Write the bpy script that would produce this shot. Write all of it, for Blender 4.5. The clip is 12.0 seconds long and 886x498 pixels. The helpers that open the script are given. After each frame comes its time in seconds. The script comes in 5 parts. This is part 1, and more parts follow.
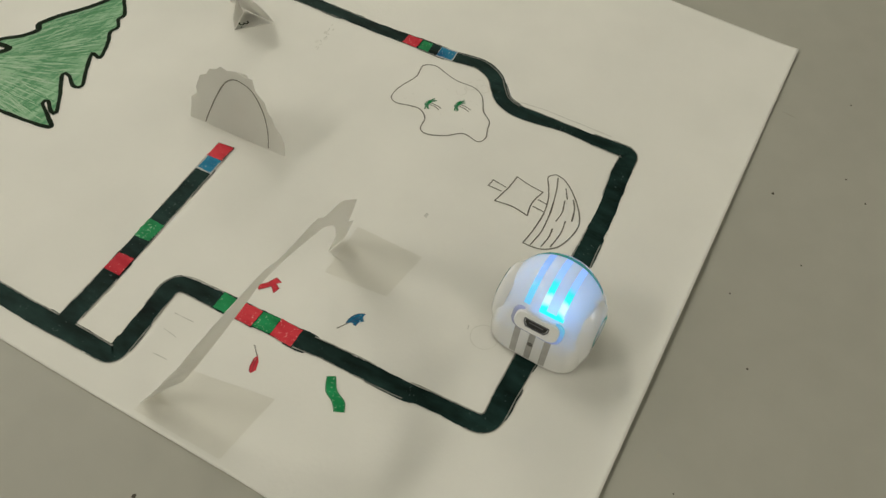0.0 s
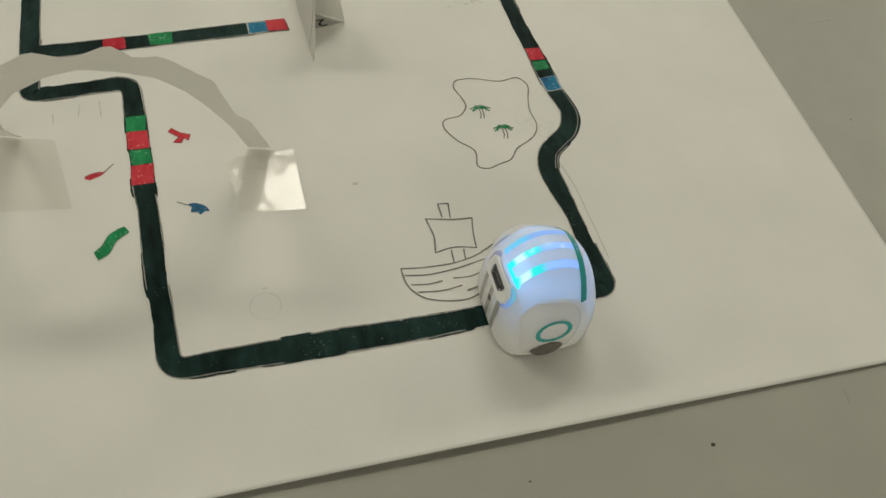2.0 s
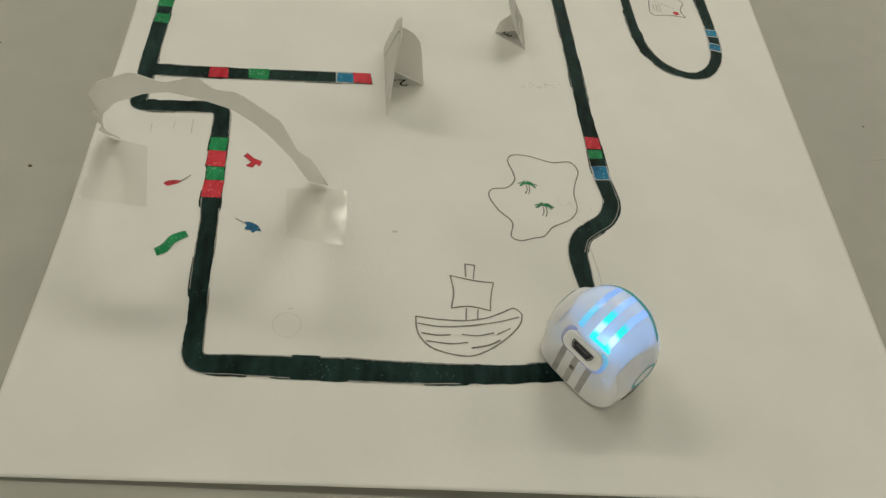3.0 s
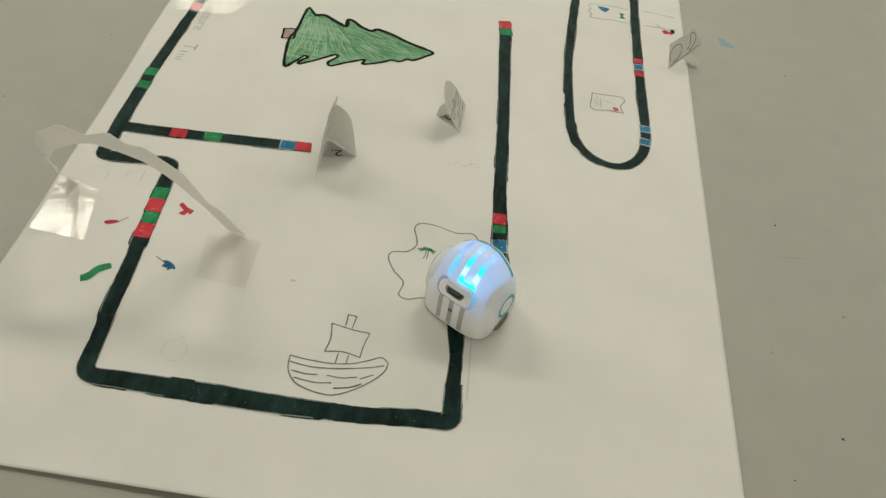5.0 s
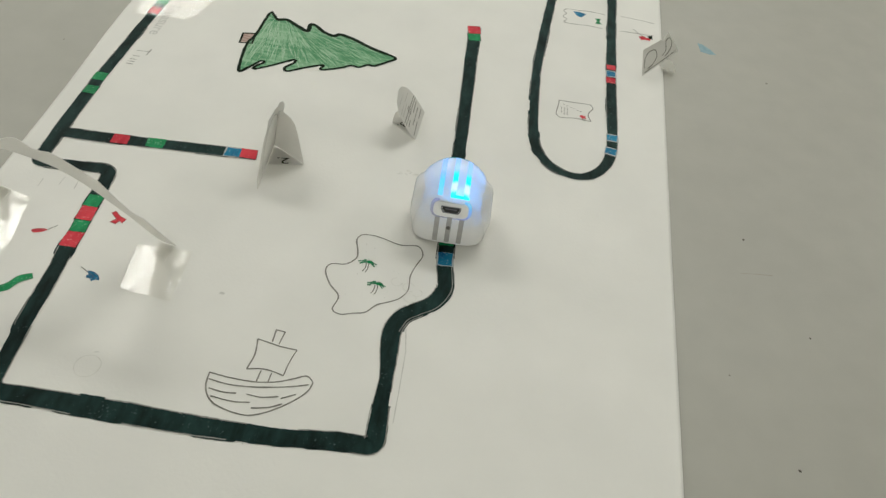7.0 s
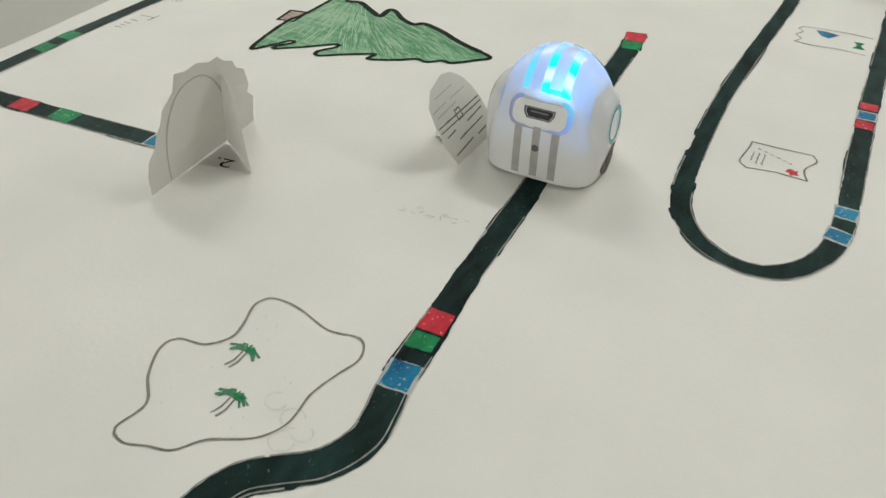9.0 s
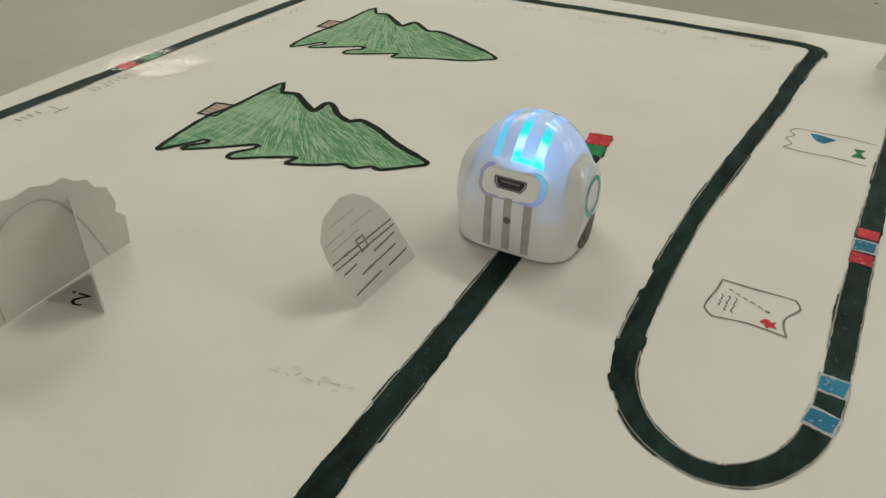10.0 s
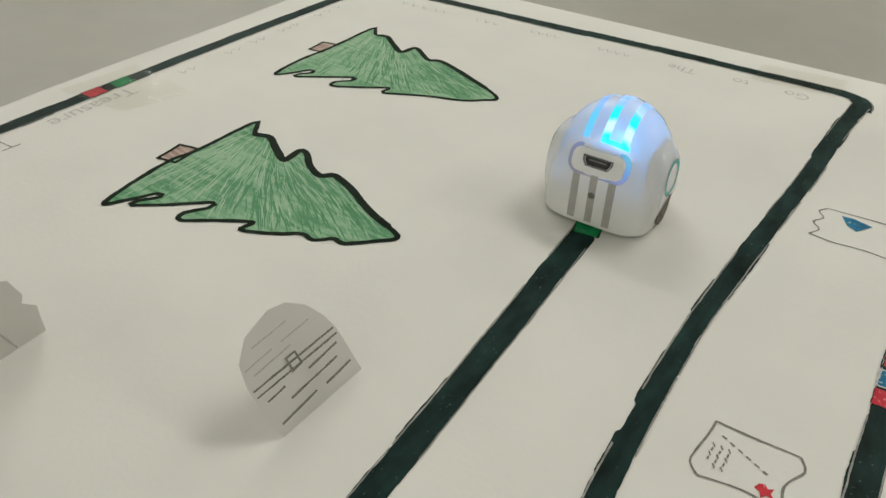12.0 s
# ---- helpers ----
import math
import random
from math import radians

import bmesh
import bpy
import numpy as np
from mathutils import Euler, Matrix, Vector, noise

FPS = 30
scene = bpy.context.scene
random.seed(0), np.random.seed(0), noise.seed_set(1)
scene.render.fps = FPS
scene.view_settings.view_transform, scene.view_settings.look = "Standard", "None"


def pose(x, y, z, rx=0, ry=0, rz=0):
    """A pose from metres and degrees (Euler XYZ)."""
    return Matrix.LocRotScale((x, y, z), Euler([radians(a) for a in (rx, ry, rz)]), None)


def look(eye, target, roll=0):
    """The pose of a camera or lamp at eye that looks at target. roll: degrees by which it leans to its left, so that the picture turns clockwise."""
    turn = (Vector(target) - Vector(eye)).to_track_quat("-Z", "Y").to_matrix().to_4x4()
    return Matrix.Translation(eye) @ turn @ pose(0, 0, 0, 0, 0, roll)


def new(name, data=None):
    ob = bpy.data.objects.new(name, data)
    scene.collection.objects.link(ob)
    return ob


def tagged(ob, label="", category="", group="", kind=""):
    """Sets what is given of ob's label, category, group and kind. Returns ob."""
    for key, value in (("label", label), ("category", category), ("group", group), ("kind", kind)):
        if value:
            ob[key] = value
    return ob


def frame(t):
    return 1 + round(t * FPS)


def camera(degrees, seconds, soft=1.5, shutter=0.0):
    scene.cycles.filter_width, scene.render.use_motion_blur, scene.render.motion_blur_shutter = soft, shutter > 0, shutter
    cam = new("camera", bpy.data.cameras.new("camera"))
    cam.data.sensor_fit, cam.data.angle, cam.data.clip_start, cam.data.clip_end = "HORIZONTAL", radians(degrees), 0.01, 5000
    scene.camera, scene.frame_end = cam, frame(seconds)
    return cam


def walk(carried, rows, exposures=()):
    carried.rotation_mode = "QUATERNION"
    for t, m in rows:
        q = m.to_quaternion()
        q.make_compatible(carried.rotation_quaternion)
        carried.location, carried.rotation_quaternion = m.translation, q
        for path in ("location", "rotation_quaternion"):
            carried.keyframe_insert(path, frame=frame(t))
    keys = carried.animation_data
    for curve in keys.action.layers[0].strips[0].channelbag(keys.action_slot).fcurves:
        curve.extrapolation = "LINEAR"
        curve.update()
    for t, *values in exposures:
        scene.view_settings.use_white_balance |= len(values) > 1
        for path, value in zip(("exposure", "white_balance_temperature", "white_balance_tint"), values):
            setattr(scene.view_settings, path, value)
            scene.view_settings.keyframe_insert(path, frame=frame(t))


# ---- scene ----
# One millimetre; plans below are in millimetres on the drawing sheet, whose near left corner is the origin.
MM = 0.001

# ---- camera ----
cam = camera(60.1, 12.0, soft=1.4, shutter=0.12)
PATH = [
    (0, (-0.0416, 0.0142, 0.2079), (0.1214, 0.0888, -0.0327), 6.26),
    (0.5, (-0.0073, -0.0149, 0.1967), (0.1408, 0.0850, -0.0443), 7.32),
    (1, (0.0146, -0.0477, 0.2011), (0.1342, 0.0845, -0.0402), 10.96),
    (1.5, (0.0316, -0.0446, 0.1975), (0.1258, 0.1093, -0.0422), 11.73),
    (2, (0.0752, -0.0623, 0.1892), (0.1464, 0.0975, -0.0545), 12.10),
    (2.5, (0.0915, -0.0838, 0.2079), (0.1363, 0.0870, -0.0346), 13.75),
    (3, (0.0935, -0.0754, 0.2070), (0.1300, 0.1068, -0.0285), 13.04),
    (3.2, (0.0970, -0.0786, 0.2078), (0.1316, 0.1027, -0.0286), 12.35),
    (4.8, (0.1616, -0.0984, 0.2314), (0.1639, 0.1038, 0.0097), 10.35),
    (5, (0.1611, -0.0965, 0.2342), (0.1644, 0.1074, 0.0141), 10.15),
    (5.5, (0.1681, -0.0954, 0.2354), (0.1713, 0.1092, 0.0160), 9.75),
    (6, (0.1780, -0.0950, 0.2368), (0.1818, 0.1096, 0.0175), 9.70),
    (6.5, (0.1814, -0.0949, 0.2304), (0.1833, 0.1099, 0.0111), 9.26),
    (6.7, (0.1847, -0.0916, 0.2330), (0.1869, 0.1127, 0.0133), 9.41),
    (8.3, (0.2336, -0.0027, 0.1340), (0.1357, 0.2035, -0.0606), 2.12),
    (8.5, (0.2367, 0.0120, 0.1204), (0.1344, 0.2178, -0.0724), 1.72),
    (9, (0.2400, 0.0438, 0.1105), (0.1325, 0.2509, -0.0780), 1.18),
    (9.5, (0.2392, 0.0691, 0.1121), (0.1185, 0.2821, -0.0613), 0.84),
    (10, (0.2441, 0.0941, 0.1064), (0.1224, 0.3083, -0.0649), 0.97),
    (10.5, (0.2408, 0.1165, 0.1112), (0.1164, 0.3381, -0.0483), 1.27),
    (11, (0.2425, 0.1274, 0.1092), (0.1150, 0.3475, -0.0498), 1.28),
    (11.5, (0.2427, 0.1327, 0.1111), (0.1114, 0.3502, -0.0485), 1.30),
    (12, (0.2389, 0.1350, 0.1164), (0.1090, 0.3365, -0.0639), 2.03),
]
walk(cam, [(t, look(e, a, r)) for t, e, a, r in PATH],
     exposures=[(0.0, 0.0, 6500, 10), (0.7, -0.03, 6500, 10), (1.5, -0.12, 6500, 10), (3.0, -0.07, 6500, 10), (4.8, 0.08, 6450, 10), (5.8, 0.14, 6300, 10), (6.7, 0.2, 6050, 11), (8.4, 0.06, 5920, 13),
                (8.95, 0.23, 5950, 13), (9.5, 0.12, 6100, 12), (10.0, -0.13, 6450, 11), (11.0, -0.34, 6600, 10), (12.0, 0.03, 6150, 12)])


# ---- light: rows of ceiling panels in a closed room, plus an added fill row ----
world = bpy.data.worlds.new("room_air")
world.use_nodes = True
world.node_tree.nodes["Background"].inputs[0].default_value = (0.9, 0.92, 1.0, 1)
world.node_tree.nodes["Background"].inputs[1].default_value = 0.05
scene.world = world

LAMP_POWER, LAMP_COLOUR = 20.7, (0.99, 0.95, 0.805)
CEILING_Z, FLOOR_Z = 2.0, -0.75
# the row at y -3.5 is an added fill that lifts shadows and near sides
LAMP_PLACES = [(x, y, k) for y, k in ((1.65, 0.95), (3.3, 0.95), (-3.5, 1.28)) for x in (-3.7, -1.5, 0.72, 2.95)]


# ---- materials ----
def material(name):
    m = bpy.data.materials.new(name)
    m.use_nodes = True
    return m, m.node_tree.nodes, m.node_tree.links, m.node_tree.nodes["Principled BSDF"]


def grained(name, low, high, scale, rough=0.6, bump=0.0, bump_scale=None, second=None, stretch=(1, 1, 1), spec=0.4, metal=0.0):
    """A surface whose colour wanders between two tones at two sizes of grain, with fine relief."""
    m, n, l, b = material(name)
    co = n.new("ShaderNodeTexCoord")
    mp = n.new("ShaderNodeMapping")
    mp.inputs["Scale"].default_value = stretch
    l.new(co.outputs["Object"], mp.inputs[0])
    t1 = n.new("ShaderNodeTexNoise")
    t1.inputs["Scale"].default_value, t1.inputs["Detail"].default_value = scale, 6
    t2 = n.new("ShaderNodeTexNoise")
    t2.inputs["Scale"].default_value, t2.inputs["Detail"].default_value = second or scale / 12, 3
    l.new(mp.outputs[0], t1.inputs[0])
    l.new(co.outputs["Object"], t2.inputs[0])
    add = n.new("ShaderNodeMath")
    add.operation = "ADD"
    l.new(t1.outputs[0], add.inputs[0])
    l.new(t2.outputs[0], add.inputs[1])
    ramp = n.new("ShaderNodeValToRGB")
    ramp.color_ramp.elements[0].position, ramp.color_ramp.elements[1].position = 0.36, 0.64
    ramp.color_ramp.elements[0].color, ramp.color_ramp.elements[1].color = (*low, 1), (*high, 1)
    half = n.new("ShaderNodeMath")
    half.operation = "MULTIPLY"
    half.inputs[1].default_value = 0.5
    l.new(add.outputs[0], half.inputs[0])
    l.new(half.outputs[0], ramp.inputs[0])
    l.new(ramp.outputs[0], b.inputs["Base Color"])
    b.inputs["Roughness"].default_value = rough
    b.inputs["Metallic"].default_value = metal
    b.inputs["Specular IOR Level"].default_value = spec
    if bump:
        t3 = n.new("ShaderNodeTexNoise")
        t3.inputs["Scale"].default_value, t3.inputs["Detail"].default_value = bump_scale or scale, 4
        l.new(co.outputs["Object"], t3.inputs[0])
        bp = n.new("ShaderNodeBump")
        bp.inputs["Strength"].default_value, bp.inputs["Distance"].default_value = bump, 0.0004
        l.new(t3.outputs[0], bp.inputs["Height"])
        l.new(bp.outputs[0], b.inputs["Normal"])
    return m


def crayon(name, ink, ground, angle, scale=900, cover=0.52, wander=0.12):
    """Coloured pencil laid in streaks along one direction, with the sheet showing between them."""
    m, n, l, b = material(name)
    co = n.new("ShaderNodeTexCoord")
    warp = n.new("ShaderNodeTexNoise")
    warp.inputs["Scale"].default_value = 60
    l.new(co.outputs["Object"], warp.inputs[0])
    mixv = n.new("ShaderNodeVectorMath")
    mixv.operation = "MULTIPLY_ADD"
    mixv.inputs[1].default_value = (0.004, 0.004, 0)
    l.new(warp.outputs["Color"], mixv.inputs[0])
    l.new(co.outputs["Object"], mixv.inputs[2])
    mp = n.new("ShaderNodeMapping")
    mp.inputs["Rotation"].default_value = (0, 0, angle)
    mp.inputs["Scale"].default_value = (0.09, 1, 1)
    l.new(mixv.outputs[0], mp.inputs[0])
    t1 = n.new("ShaderNodeTexNoise")
    t1.inputs["Scale"].default_value, t1.inputs["Detail"].default_value = scale, 5
    l.new(mp.outputs[0], t1.inputs[0])
    t2 = n.new("ShaderNodeTexNoise")
    t2.inputs["Scale"].default_value, t2.inputs["Detail"].default_value = 70, 3
    l.new(co.outputs["Object"], t2.inputs[0])
    s = n.new("ShaderNodeMath")
    s.operation = "MULTIPLY_ADD"
    s.inputs[1].default_value = 0.75
    l.new(t2.outputs[0], s.inputs[0])
    l.new(t1.outputs[0], s.inputs[2])
    ramp = n.new("ShaderNodeValToRGB")
    ramp.color_ramp.elements[0].position, ramp.color_ramp.elements[1].position = cover + 0.2, cover + 0.2 + 2.6 * wander
    ramp.color_ramp.elements[0].color, ramp.color_ramp.elements[1].color = (*ink, 1), (*ground, 1)
    l.new(s.outputs[0], ramp.inputs[0])
    tooth = n.new("ShaderNodeTexNoise")
    tooth.inputs["Scale"].default_value, tooth.inputs["Detail"].default_value = 1500, 2
    l.new(co.outputs["Object"], tooth.inputs[0])
    bare = n.new("ShaderNodeValToRGB")
    bare.color_ramp.elements[0].position, bare.color_ramp.elements[1].position = 0.56, 0.70
    l.new(tooth.outputs[0], bare.inputs[0])
    less = n.new("ShaderNodeMath")
    less.operation = "MULTIPLY"
    less.inputs[1].default_value = 0.38
    l.new(bare.outputs[0], less.inputs[0])
    mix = n.new("ShaderNodeMix")
    mix.data_type = "RGBA"
    l.new(less.outputs[0], mix.inputs[0])
    l.new(ramp.outputs[0], mix.inputs[6])
    mix.inputs[7].default_value = (0.50, 0.66, 0.48, 1)
    l.new(mix.outputs[2], b.inputs["Base Color"])
    b.inputs["Roughness"].default_value = 0.6
    return m


def marker(name, low, high, speck, share=0.66, spec=0.1):
    """Felt-pen ink: overlapping darker and lighter strokes, blotches, and specks where the paper was missed."""
    m = grained(name, low, high, 260, 0.5, 0.12, 900, 45, (1, 0.35, 1), spec=spec)
    n, l = m.node_tree.nodes, m.node_tree.links
    b = n["Principled BSDF"]
    ink = b.inputs["Base Color"].links[0].from_socket
    co = n.new("ShaderNodeTexCoord")
    t = n.new("ShaderNodeTexNoise")
    t.inputs["Scale"].default_value, t.inputs["Detail"].default_value = 1100, 2
    cloud = n.new("ShaderNodeTexNoise")
    cloud.inputs["Scale"].default_value, cloud.inputs["Detail"].default_value = 95, 2
    l.new(co.outputs["Object"], t.inputs[0])
    l.new(co.outputs["Object"], cloud.inputs[0])
    both = n.new("ShaderNodeMath")
    both.operation = "MULTIPLY_ADD"
    both.inputs[1].default_value = 0.30
    l.new(cloud.outputs[0], both.inputs[0])
    l.new(t.outputs[0], both.inputs[2])
    ramp = n.new("ShaderNodeValToRGB")
    ramp.color_ramp.elements[0].position, ramp.color_ramp.elements[1].position = share + 0.15, share + 0.27
    l.new(both.outputs[0], ramp.inputs[0])
    mix = n.new("ShaderNodeMix")
    mix.data_type = "RGBA"
    l.new(ramp.outputs[0], mix.inputs[0])
    l.new(ink, mix.inputs[6])
    mix.inputs[7].default_value = (*speck, 1)
    l.new(mix.outputs[2], b.inputs["Base Color"])
    return m


PAPER = grained("drawing_paper", (0.765, 0.752, 0.715), (0.835, 0.818, 0.778), 28, 0.62, 0.14, 700, 5, spec=0.3)
CARD = grained("cut_paper", (0.79, 0.78, 0.755), (0.86, 0.85, 0.825), 60, 0.7, 0.08, 800, 12, spec=0.25)
TABLE = grained("table_laminate", (0.375, 0.365, 0.32), (0.41, 0.40, 0.352), 60, 0.45, 0.03, 500, 7, spec=0.35)
SPECK = grained("dark_grit", (0.03, 0.025, 0.02), (0.09, 0.08, 0.06), 900, 0.8)
STAIN = grained("dull_stain", (0.28, 0.26, 0.22), (0.36, 0.34, 0.29), 300, 0.7)
RED_CRUMB = grained("red_crumb", (0.5, 0.12, 0.1), (0.6, 0.2, 0.16), 900, 0.6)
BLUE_CRUMB = grained("blue_smear", (0.16, 0.30, 0.36), (0.3, 0.42, 0.46), 300, 0.6)
BLACK = marker("black_marker", (0.003, 0.009, 0.008), (0.018, 0.046, 0.042), (0.09, 0.13, 0.13), 0.68, 0.06)
GUIDE = grained("pencil_guide_line", (0.16, 0.155, 0.14), (0.40, 0.39, 0.36), 700, 0.5, 0.1, 900, 150)
SHOW_THROUGH = grained("pencil_seen_through_paper", (0.50, 0.49, 0.46), (0.60, 0.59, 0.56), 300, 0.7)
MARGIN = grained("bare_paper_margin", (0.36, 0.39, 0.40), (0.56, 0.57, 0.56), 500, 0.6)
OUTLINE = grained("dark_green_marker", (0.003, 0.009, 0.004), (0.012, 0.024, 0.013), 500, 0.6, 0.1, 900, 90, spec=0.06)
RED = marker("red_marker", (0.46, 0.010, 0.028), (0.72, 0.055, 0.075), (0.80, 0.36, 0.34), 0.63, 0.14)
GREEN = marker("green_marker", (0.002, 0.14, 0.04), (0.016, 0.32, 0.11), (0.22, 0.48, 0.30), 0.63, 0.14)
BLUE = marker("blue_marker", (0.002, 0.09, 0.21), (0.016, 0.24, 0.42), (0.30, 0.48, 0.60), 0.60, 0.14)
DEEP_BLUE = grained("deep_blue_pencil", (0.004, 0.04, 0.10), (0.02, 0.10, 0.20), 600, 0.5)
DEEP_RED = grained("deep_red_pencil", (0.22, 0.01, 0.02), (0.4, 0.03, 0.04), 600, 0.5)
OUTLINE_GREEN = grained("dark_green_pencil", (0.01, 0.14, 0.06), (0.05, 0.26, 0.12), 600, 0.5)
PENCIL = grained("pencil_line", (0.12, 0.115, 0.10), (0.29, 0.275, 0.24), 1500, 0.5, 0.1, 900, 200)
FAINT = grained("faint_pencil", (0.48, 0.47, 0.44), (0.66, 0.65, 0.61), 1200, 0.6, 0.05, 900, 150)
SMUDGE = grained("eraser_smudge", (0.66, 0.645, 0.60), (0.76, 0.745, 0.70), 250, 0.7, 0.0, None, 60)
STROKE_PALE = grained("pale_green_pencil", (0.24, 0.45, 0.26), (0.42, 0.58, 0.41), 700, 0.6)
STROKE_DARK = grained("deep_green_pencil", (0.045, 0.22, 0.085), (0.09, 0.30, 0.13), 700, 0.6)
TREE_GREEN = crayon("green_coloured_pencil", (0.055, 0.26, 0.10), (0.26, 0.48, 0.28), 0.9, 520, 0.50, 0.26)
TREE_GREEN_B = crayon("green_coloured_pencil_far", (0.085, 0.30, 0.125), (0.28, 0.50, 0.29), -0.3, 520, 0.50, 0.26)
TRUNK = crayon("brown_coloured_pencil", (0.22, 0.09, 0.075), (0.5, 0.36, 0.30), 0.9, 700, 0.5, 0.15)
WHITE_SHELL = grained("white_shell_plastic", (0.82, 0.815, 0.80), (0.85, 0.845, 0.83), 40, 0.14, spec=0.5)
CLEAR_GREY = grained("clear_grey_window", (0.36, 0.35, 0.34), (0.46, 0.45, 0.43), 300, 0.2, spec=0.5)
TEAL = grained("teal_plastic", (0.014, 0.32, 0.31), (0.025, 0.38, 0.36), 200, 0.25)
RUBBER = grained("dark_rubber", (0.10, 0.085, 0.075), (0.17, 0.15, 0.13), 500, 0.7, 0.1, 900)
DARK = grained("dark_socket", (0.01, 0.01, 0.012), (0.03, 0.03, 0.035), 500, 0.35)
SENSOR = grained("smoked_sensor_lens", (0.10, 0.095, 0.09), (0.16, 0.15, 0.14), 500, 0.2)
STEEL = grained("socket_steel", (0.12, 0.13, 0.16), (0.22, 0.22, 0.25), 400, 0.3, metal=1.0)
WALL_PAINT = grained("wall_paint", (0.60, 0.58, 0.52), (0.66, 0.64, 0.58), 4, 0.8, 0.1, 60)
CEILING_PAINT = grained("ceiling_tile", (0.72, 0.71, 0.68), (0.78, 0.77, 0.74), 30, 0.9, 0.2, 120)
CARPET = grained("dark_green_carpet", (0.008, 0.02, 0.012), (0.02, 0.055, 0.03), 300, 0.95, 0.4, 500, 8)
CHAIR_GREEN = grained("dark_green_plastic", (0.004, 0.035, 0.014), (0.008, 0.06, 0.024), 30, 0.5, 0.1, 200)
STEEL_LEG = grained("table_leg_steel", (0.2, 0.2, 0.2), (0.28, 0.28, 0.28), 60, 0.4, metal=0.8)


def glowing(name, colour, strength):
    m, n, l, b = material(name)
    b.inputs["Base Color"].default_value = (*[0.5 * c for c in colour], 1)
    b.inputs["Roughness"].default_value = 0.2
    b.inputs["Emission Color"].default_value = (*colour, 1)
    b.inputs["Emission Strength"].default_value = strength
    return m




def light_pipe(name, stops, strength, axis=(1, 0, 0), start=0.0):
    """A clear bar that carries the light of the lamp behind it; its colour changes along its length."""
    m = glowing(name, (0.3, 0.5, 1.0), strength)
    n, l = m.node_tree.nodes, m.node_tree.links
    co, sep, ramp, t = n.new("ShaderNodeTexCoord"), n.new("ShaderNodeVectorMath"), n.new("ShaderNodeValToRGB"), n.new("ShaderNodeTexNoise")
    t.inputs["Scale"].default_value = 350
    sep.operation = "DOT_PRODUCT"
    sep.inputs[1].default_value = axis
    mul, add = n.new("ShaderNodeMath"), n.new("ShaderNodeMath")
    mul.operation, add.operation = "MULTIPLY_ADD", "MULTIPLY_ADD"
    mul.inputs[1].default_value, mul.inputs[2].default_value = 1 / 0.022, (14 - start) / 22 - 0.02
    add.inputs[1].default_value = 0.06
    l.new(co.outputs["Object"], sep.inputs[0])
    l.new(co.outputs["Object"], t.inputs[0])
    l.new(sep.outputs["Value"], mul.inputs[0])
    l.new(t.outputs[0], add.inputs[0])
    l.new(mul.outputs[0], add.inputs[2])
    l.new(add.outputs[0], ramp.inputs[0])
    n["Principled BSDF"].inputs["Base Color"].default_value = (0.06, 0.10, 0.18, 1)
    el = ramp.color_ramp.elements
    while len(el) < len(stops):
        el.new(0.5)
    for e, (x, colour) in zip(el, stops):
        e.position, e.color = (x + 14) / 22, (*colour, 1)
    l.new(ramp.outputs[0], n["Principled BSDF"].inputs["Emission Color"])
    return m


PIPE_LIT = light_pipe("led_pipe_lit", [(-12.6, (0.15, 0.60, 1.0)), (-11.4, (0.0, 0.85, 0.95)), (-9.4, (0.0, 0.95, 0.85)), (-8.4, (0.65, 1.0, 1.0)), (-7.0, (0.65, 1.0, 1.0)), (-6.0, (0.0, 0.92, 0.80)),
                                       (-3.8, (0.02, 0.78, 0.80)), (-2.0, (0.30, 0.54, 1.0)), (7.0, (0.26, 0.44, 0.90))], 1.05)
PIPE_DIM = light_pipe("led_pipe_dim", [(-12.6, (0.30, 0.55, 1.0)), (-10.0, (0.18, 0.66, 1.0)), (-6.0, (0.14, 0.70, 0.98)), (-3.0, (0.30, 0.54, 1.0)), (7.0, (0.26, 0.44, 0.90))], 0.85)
LED_CORE = glowing("led_blue_core", (0.08, 0.44, 1.0), 60.0)

def lets_through(mat, amount, colour):
    """Thin stuff through which some light falls."""
    n, l = mat.node_tree.nodes, mat.node_tree.links
    tr = n.new("ShaderNodeBsdfTranslucent")
    tr.inputs[0].default_value = colour
    mx = n.new("ShaderNodeMixShader")
    mx.inputs[0].default_value = amount
    l.new(n["Principled BSDF"].outputs[0], mx.inputs[1])
    l.new(tr.outputs[0], mx.inputs[2])
    l.new(mx.outputs[0], n["Material Output"].inputs[0])


lets_through(CARD, 0.46, (0.80, 0.79, 0.76, 1))

# The shell lets the blue light inside it through.
_n, _l = WHITE_SHELL.node_tree.nodes, WHITE_SHELL.node_tree.links
_tr = _n.new("ShaderNodeBsdfTranslucent")
_tr.inputs[0].default_value = (0.8, 0.82, 0.9, 1)
_mx = _n.new("ShaderNodeMixShader")
_mx.inputs[0].default_value = 0.11
_l.new(_n["Principled BSDF"].outputs[0], _mx.inputs[1])
_l.new(_tr.outputs[0], _mx.inputs[2])
_l.new(_mx.outputs[0], _n["Material Output"].inputs[0])


